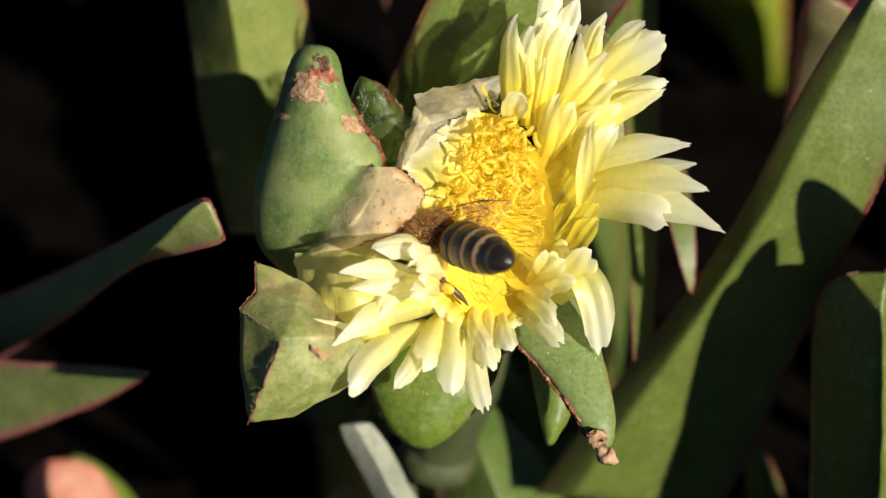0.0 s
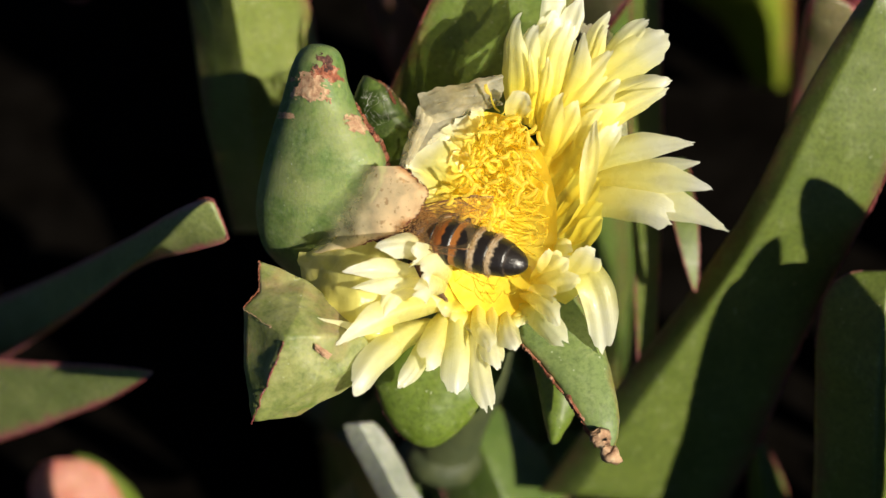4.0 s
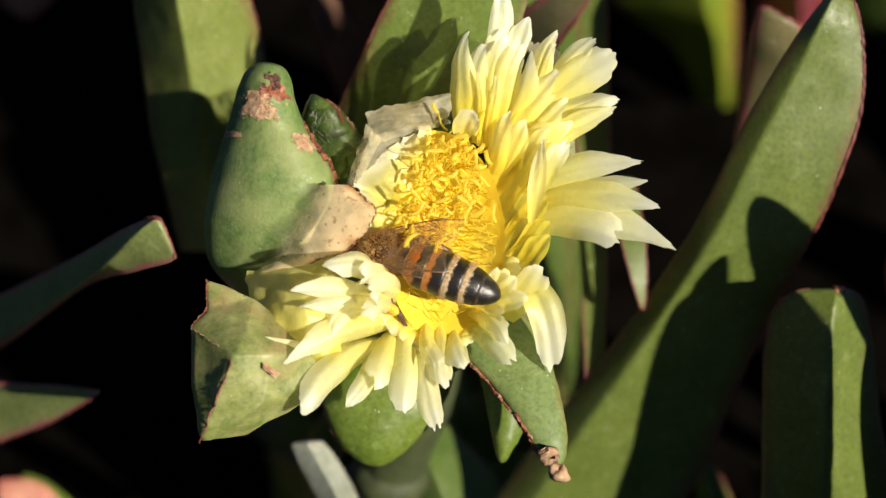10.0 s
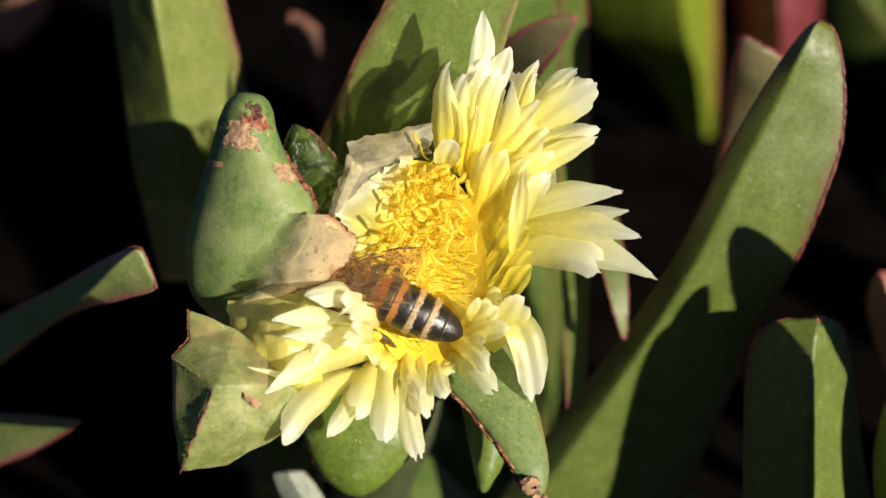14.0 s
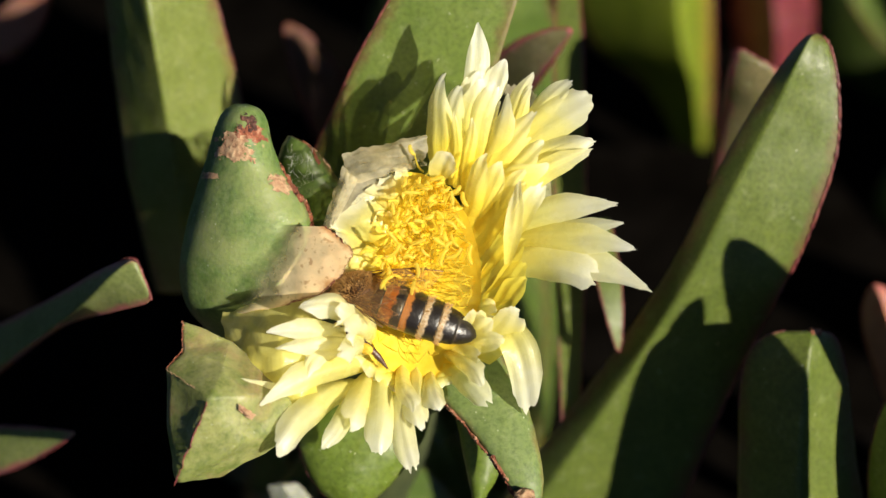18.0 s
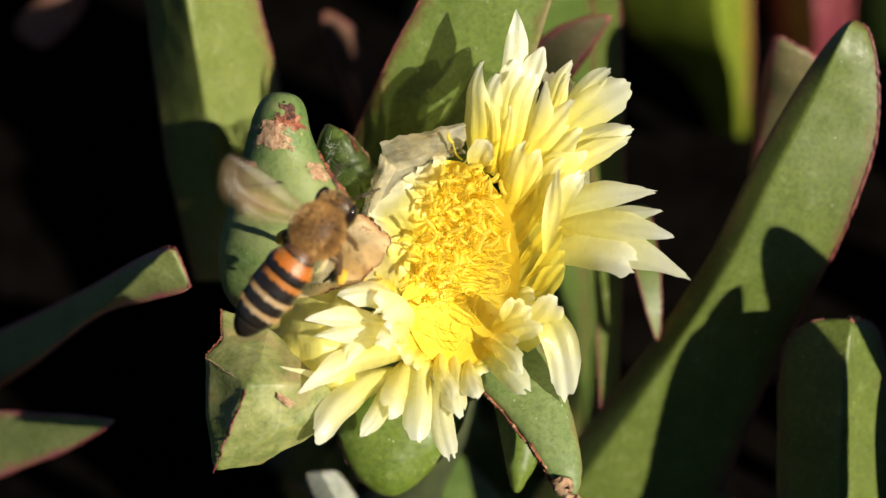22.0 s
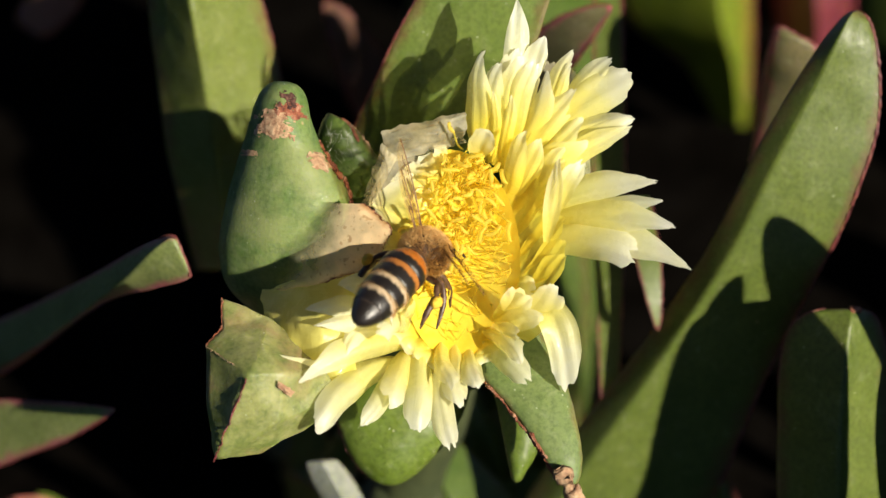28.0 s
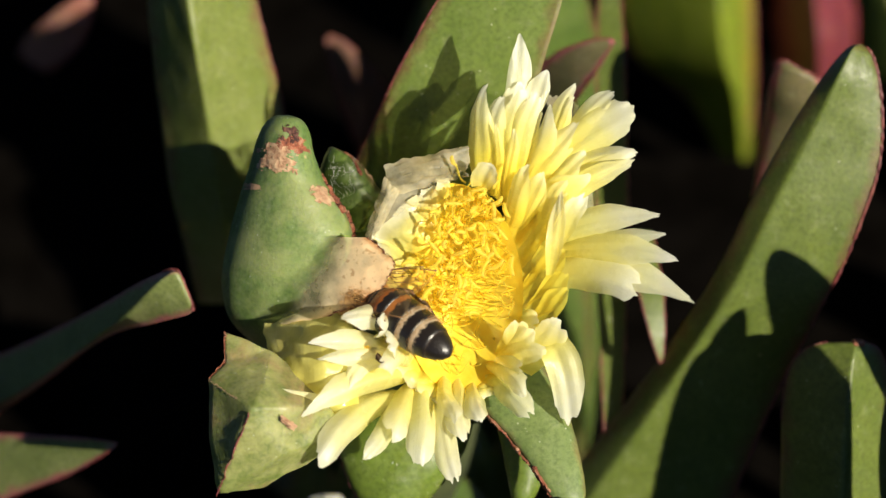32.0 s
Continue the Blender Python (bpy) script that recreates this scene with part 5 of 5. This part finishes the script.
def wing_shape(length, width, s):
    """A thin film from its hinge along y, its leading edge forwards."""
    n, m = 14, 7
    verts, faces = [], []
    for i in range(n):
        t = i / (n - 1)
        lead = 0.10 * length * math.sin(t * 2.4) * 0.8
        w = width * (0.16 + 0.84 * math.sin(min(1, t / 0.68) * 1.57)) * math.sqrt(max(0.02, 1 - max(0, (t - 0.68) / 0.32) ** 2.4))
        for j in range(m):
            q = j / (m - 1)
            verts.append(Vector((lead - w * q, s * length * t, 0.06 * math.sin(q * 9 + t * 3) + 0.12 * q * (1 - q))) * MM)
    for i in range(n - 1):
        for j in range(m - 1):
            f = (i * m + j, (i + 1) * m + j, (i + 1) * m + j + 1, i * m + j + 1)
            faces.append(f if s > 0 else tuple(reversed(f)))
    veins = []
    for q0, q1, t0, t1 in ((0, 0, 0, 13), (1, 1, 0, 9), (2, 3, 0, 11), (4, 5, 1, 9), (0, 3, 8, 11), (1, 4, 5, 8)):
        pts = []
        for i in range(6):
            u = i / 5
            row, col = round(t0 + (t1 - t0) * u), round(q0 + (q1 - q0) * u)
            pts.append(verts[row * m + col])
        pts = [p for k, p in enumerate(pts) if k == 0 or (p - pts[k - 1]).length > 1e-6]
        veins.append(strand(pts, (0.05 if q0 == 0 and q1 == 0 else 0.028) * MM, 5))
    return verts, faces, veins


WINGS = []


def build_wings():
    for s in (-1, 1):
        for length, width, at, nm in ((7.6, 2.9, (2.6, s * 1.2, 1.35), "forewing"), (5.4, 1.9, (1.7, s * 1.25, 1.15), "hindwing")):
            v, f, veins = wing_shape(length, width, s)
            w = bee_part(nm, (v, f), "wing", None, "clear brownish wing")
            for sv, sf in veins:
                child("vein", finish("vein", sv, sf, BM["vein"]), w)
            WINGS.append((w, s, at, nm))


build_body()
build_legs()
build_abdomen()
build_wings()

# seconds; the waist's place in millimetres of the plan; the head's course and dip, the roll of the back; the abdomen's course and dip
FLIGHT = [
    (0.0, 0.50, 0.82, 1.5, 172, 40, 25, -20, -55),
    (0.5, -0.09, 0.36, 1.5, 172, 40, 20, -18, -10),
    (1.0, -0.48, 0.06, 1.5, 172, 40, 20, -19, -25),
    (1.5, -0.44, 0.81, 1.5, 172, 40, 25, -3, -46),
    (2.0, 0.32, 0.78, 1.5, 172, 40, 30, -23, -30),
    (2.5, -0.97, 0.96, 1.5, 172, 40, 25, -23, -10),
    (4.5, -1.23, 1.12, 1.5, 172, 40, 25, -16, -24),
    (5.0, -1.21, 1.43, 1.5, 172, 40, 25, -16, -22),
    (5.5, -2.72, 1.34, 1.5, 172, 56, 20, -27, -4),
    (6.0, -2.72, 1.08, 1.5, 172, 56, 15, -27, 0),
    (6.5, -2.09, 0.84, 1.5, 172, 56, 15, -24, 0),
    (7.0, -1.74, 0.48, 1.5, 172, 56, 15, -24, 0),
    (7.5, -1.65, 0.59, 1.5, 172, 56, 15, -26, 0),
    (8.0, -1.60, 0.46, 1.5, 172, 56, 15, -33, -10),
    (8.5, -1.20, 0.92, 1.5, 172, 56, 20, -30, 0),
    (9.0, -1.50, 1.07, 1.5, 172, 56, 20, -31, 0),
    (9.5, -0.92, 1.37, 1.5, 172, 56, 25, -21, -3),
    (10.0, 0.62, 0.70, 1.5, 172, 40, 25, -21, -11),
    (10.5, 0.15, 0.65, 1.5, 172, 40, 30, -25, -8),
    (11.0, 0.12, 1.09, 1.5, 172, 40, 30, -28, -6),
    (11.5, 0.39, 0.68, 1.5, 172, 40, 35, -21, -19),
    (12.0, 0.59, 1.47, 1.5, 172, 40, 25, -29, 0),
    (12.5, 0.64, 1.08, 1.5, 172, 40, 25, -22, 0),
    (13.0, 0.07, 1.50, 1.5, 172, 40, 20, -29, 0),
    (13.5, 0.08, 0.71, 1.5, 172, 40, 25, -24, -5),
    (14.0, -0.69, 0.69, 1.5, 172, 40, 20, -26, 0),
    (14.5, -0.31, 1.07, 1.5, 172, 40, 30, -26, -6),
    (16.5, -0.11, 0.57, 1.5, 172, 40, 40, -19, 0),
    (17.0, 0.20, 0.76, 1.5, 172, 40, 35, -21, 0),
    (17.5, 0.44, 0.50, 1.5, 172, 40, 40, -19, -5),
    (18.0, 0.45, 0.73, 1.5, 172, 40, 40, -19, -3),
    (18.5, 1.41, 0.67, 4.0, 166, 37, 45, -20, 36),
    (18.8, 4.27, 3.62, 5.0, 178, 6, 50, -36, 36),
    (19.0, 3.77, 3.68, 6.0, 171, 6, 50, -37, 34),
    (19.2, 1.96, 1.71, 7.0, 156, 6, 45, -58, 45),
    (19.4, -0.10, 1.98, 10.0, 140, 6, 20, -53, 14),
    (19.6, -0.16, 4.83, 12.0, 127, 12, 5, -64, 14),
    (19.8, -5.09, 4.84, 13.0, 97, 12, 5, -84, 14),
    (20.0, -8.72, 5.34, 13.0, 77, 12, 10, -102, 14),
    (20.3, -21.05, 7.24, 11.0, 50, 12, 25, -123, 14),
    (20.6, -20.67, 5.68, 11.0, 52, 12, 25, -123, 14),
    (21.0, -19.07, 10.20, 11.0, 27, 12, 40, -145, 14),
    (21.3, -8.29, 4.52, 12.0, 45, 12, 25, -132, 14),
    (21.6, -2.34, 4.60, 12.0, 66, 12, 15, -118, 14),
    (22.0, -8.13, 3.49, 12.0, 54, 12, 20, -129, 14),
    (22.3, -7.63, 4.02, 12.0, 47, 12, 20, -125, 14),
    (22.6, 1.83, 3.12, 12.0, 76, 12, 5, -105, 14),
    (23.0, -2.33, 5.17, 12.0, 63, 12, 10, -109, 14),
    (23.3, -4.56, 4.98, 12.0, 58, 12, 15, -107, 14),
    (23.6, -4.00, 4.52, 12.0, 52, 12, 20, -119, 14),
    (24.0, -4.40, 6.09, 12.0, 48, 12, 25, -125, 14),
    (24.3, 0.65, 0.98, 11.0, 27, 12, 45, -144, 14),
    (24.6, -5.72, 2.86, 11.0, 44, 12, 30, -140, 14),
    (25.0, -5.45, 2.45, 11.0, 47, 12, 30, -134, 14),
    (25.3, -5.60, 2.43, 11.0, 56, 12, 25, -130, 14),
    (25.5, -4.57, 1.63, 11.0, 48, 12, 25, -125, 14),
    (26.2, -1.48, 2.73, 10.0, 53, 12, 20, -123, 14),
    (27.0, 1.62, 3.60, 7.0, 59, 60, 10, -124, 25),
    (27.5, 1.10, 3.51, 5.0, 34, 72, 0, -116, -22),
    (28.0, 0.44, 2.29, 5.0, 22, 66, 0, -132, -38),
    (28.2, 0.14, 2.15, 5.0, 70, 52, 105, -107, -44),
    (28.4, 0.62, 1.97, 5.0, 103, 72, 130, -86, -45),
    (28.6, 0.66, 1.57, 4.5, 111, 73, 150, -71, -45),
    (29.0, -0.20, 2.20, 4.0, 111, 73, 165, -74, -55),
    (29.2, -0.67, 2.27, 3.5, 144, 33, 110, -66, -52),
    (29.5, -0.15, 2.12, 1.4, 172, 56, 40, -54, -46),
    (30.0, -1.67, 0.95, 1.4, 172, 56, 30, -36, -38),
    (30.5, -2.22, 0.72, 1.4, 172, 56, 30, -30, -36),
    (31.0, -2.49, 1.61, 1.4, 172, 56, 28, -34, -32),
    (31.5, -2.99, 1.63, 1.4, 172, 56, 28, -33, -32),
    (32.0, -3.00, 1.61, 1.4, 172, 56, 25, -36, -32),
]


def course(heading, dip):
    a, d = radians(heading), radians(dip)
    return (AX * math.cos(a) + AY * math.sin(a)) * math.cos(d) - AH * math.sin(d)


def bee_pose(row):
    t, x, y, h, heading, dip, roll, tail, sink = row
    fwd = course(heading, dip)
    back = AH * math.cos(radians(roll)) + AY * math.sin(radians(roll))
    if roll >= 100:
        back = AH * math.cos(radians(roll - 100)) + AX * math.sin(radians(roll - 100))
    elif abs(dip) > 56:
        back = back + 0.5 * AY
    up = (back - fwd * fwd.dot(back)).normalized()
    m = Matrix((fwd, up.cross(fwd), up)).transposed()
    rear = m.transposed() @ -course(tail, sink)
    rear = Vector((max(rear.x, 0.12), rear.y, rear.z)).normalized()
    side = Vector((0, 0, 1)).cross(rear).normalized()
    bend = Matrix((rear, side, rear.cross(side))).transposed()
    return Matrix.Translation(V(x, y, h)) @ m.to_4x4(), bend.to_4x4()


def wing_pose(at, s, sweep, lift, pitch=0, droop=0):
    """droop: how far the folded wing sinks towards the abdomen."""
    return Matrix.Translation(Vector(at) * MM) @ pose(0, 0, 0, 0, -droop, 0) @ pose(0, 0, 0, 0, 0, s * sweep) @ pose(0, 0, 0, s * lift, pitch, 0)


def motions():
    poses = [(r[0], *bee_pose(r)) for r in FLIGHT]
    walk(bee, [(t, m) for t, m, _ in poses])
    walk(abdomen, [(t, b) for t, _, b in poses])
    for lg, root, s, (fold, swing) in LEGS:
        at = Matrix.Translation(root * MM)
        rest, air = at, at @ pose(0, 0, 0, s * fold, swing * 0.6, s * swing * 0.4)
        drawn = at @ pose(0, 0, 0, s * 15, -60 if root.x > 2.6 else 55, 0)
        rows = [(0.0, rest)]
        k = root.x + s
        rows += [(t, at @ pose(0, 0, 0, s * 9 * math.sin(t * 1.9 + k), 10 * math.sin(t * 1.3 + k * 2), s * 12 * math.sin(t * 0.9 + k))) for t in range(1, 19)]
        rows += [(19.1, rest), (19.6, air), (24.0, at @ pose(0, 0, 0, s * fold * 0.7, swing * 0.4, s * swing * 0.3)), (26.6, air), (27.3, rest), (28.0, rest), (28.3, drawn), (29.2, drawn), (29.6, rest)]
        rows += [(t, at @ pose(0, 0, 0, s * 9 * math.sin(t * 1.9 + k), 10 * math.sin(t * 1.3 + k * 2), s * 12 * math.sin(t * 0.9 + k))) for t in (30, 31, 32)]
        walk(lg, rows)
    for w, s, at, nm in WINGS:
        hind = 8 if nm == "hindwing" else 0
        shut = wing_pose(at, s, (70 if s < 0 else 96) - hind, 4, 0, 14)
        rows = [(0.0, shut), (14.5, shut), (17.0, wing_pose(at, s, (70 if s < 0 else 90) - hind, 4, 0, 14)), (18.4, wing_pose(at, s, 73 - hind, 5, 0, 12)), (18.9, wing_pose(at, s, 70 - hind, 10)), (19.1, wing_pose(at, s, 62 - hind, 16))]
        for k in range(19 * FPS + 8, 27 * FPS + 6):
            beat = (0, 62, 0, -62)[k % 4]
            rows.append((k / FPS, wing_pose(at, s, 8 + hind - 0.2 * beat, 22 + beat, -0.25 * beat)))
        rows += [(27.4, wing_pose(at, s, 10 if s > 0 else 40, 45 if s > 0 else 5, 0 if s > 0 else 30)), (28.1, wing_pose(at, s, 14 if s > 0 else 44, 50 if s > 0 else 0, 0 if s > 0 else 40)), (28.4, wing_pose(at, s, 45, 20)), (28.7, wing_pose(at, s, 36 - hind, 70)), (29.1, wing_pose(at, s, 38 - hind, 70)), (29.35, wing_pose(at, s, 60 - hind, 40)), (29.6, wing_pose(at, s, 80 - hind, 4, 0, 14)), (30.2, wing_pose(at, s, (72 if s < 0 else 94) - hind, 4, 0, 16)), (32.0, wing_pose(at, s, (72 if s < 0 else 94) - hind, 4, 0, 18))]
        walk(w, rows)


motions()
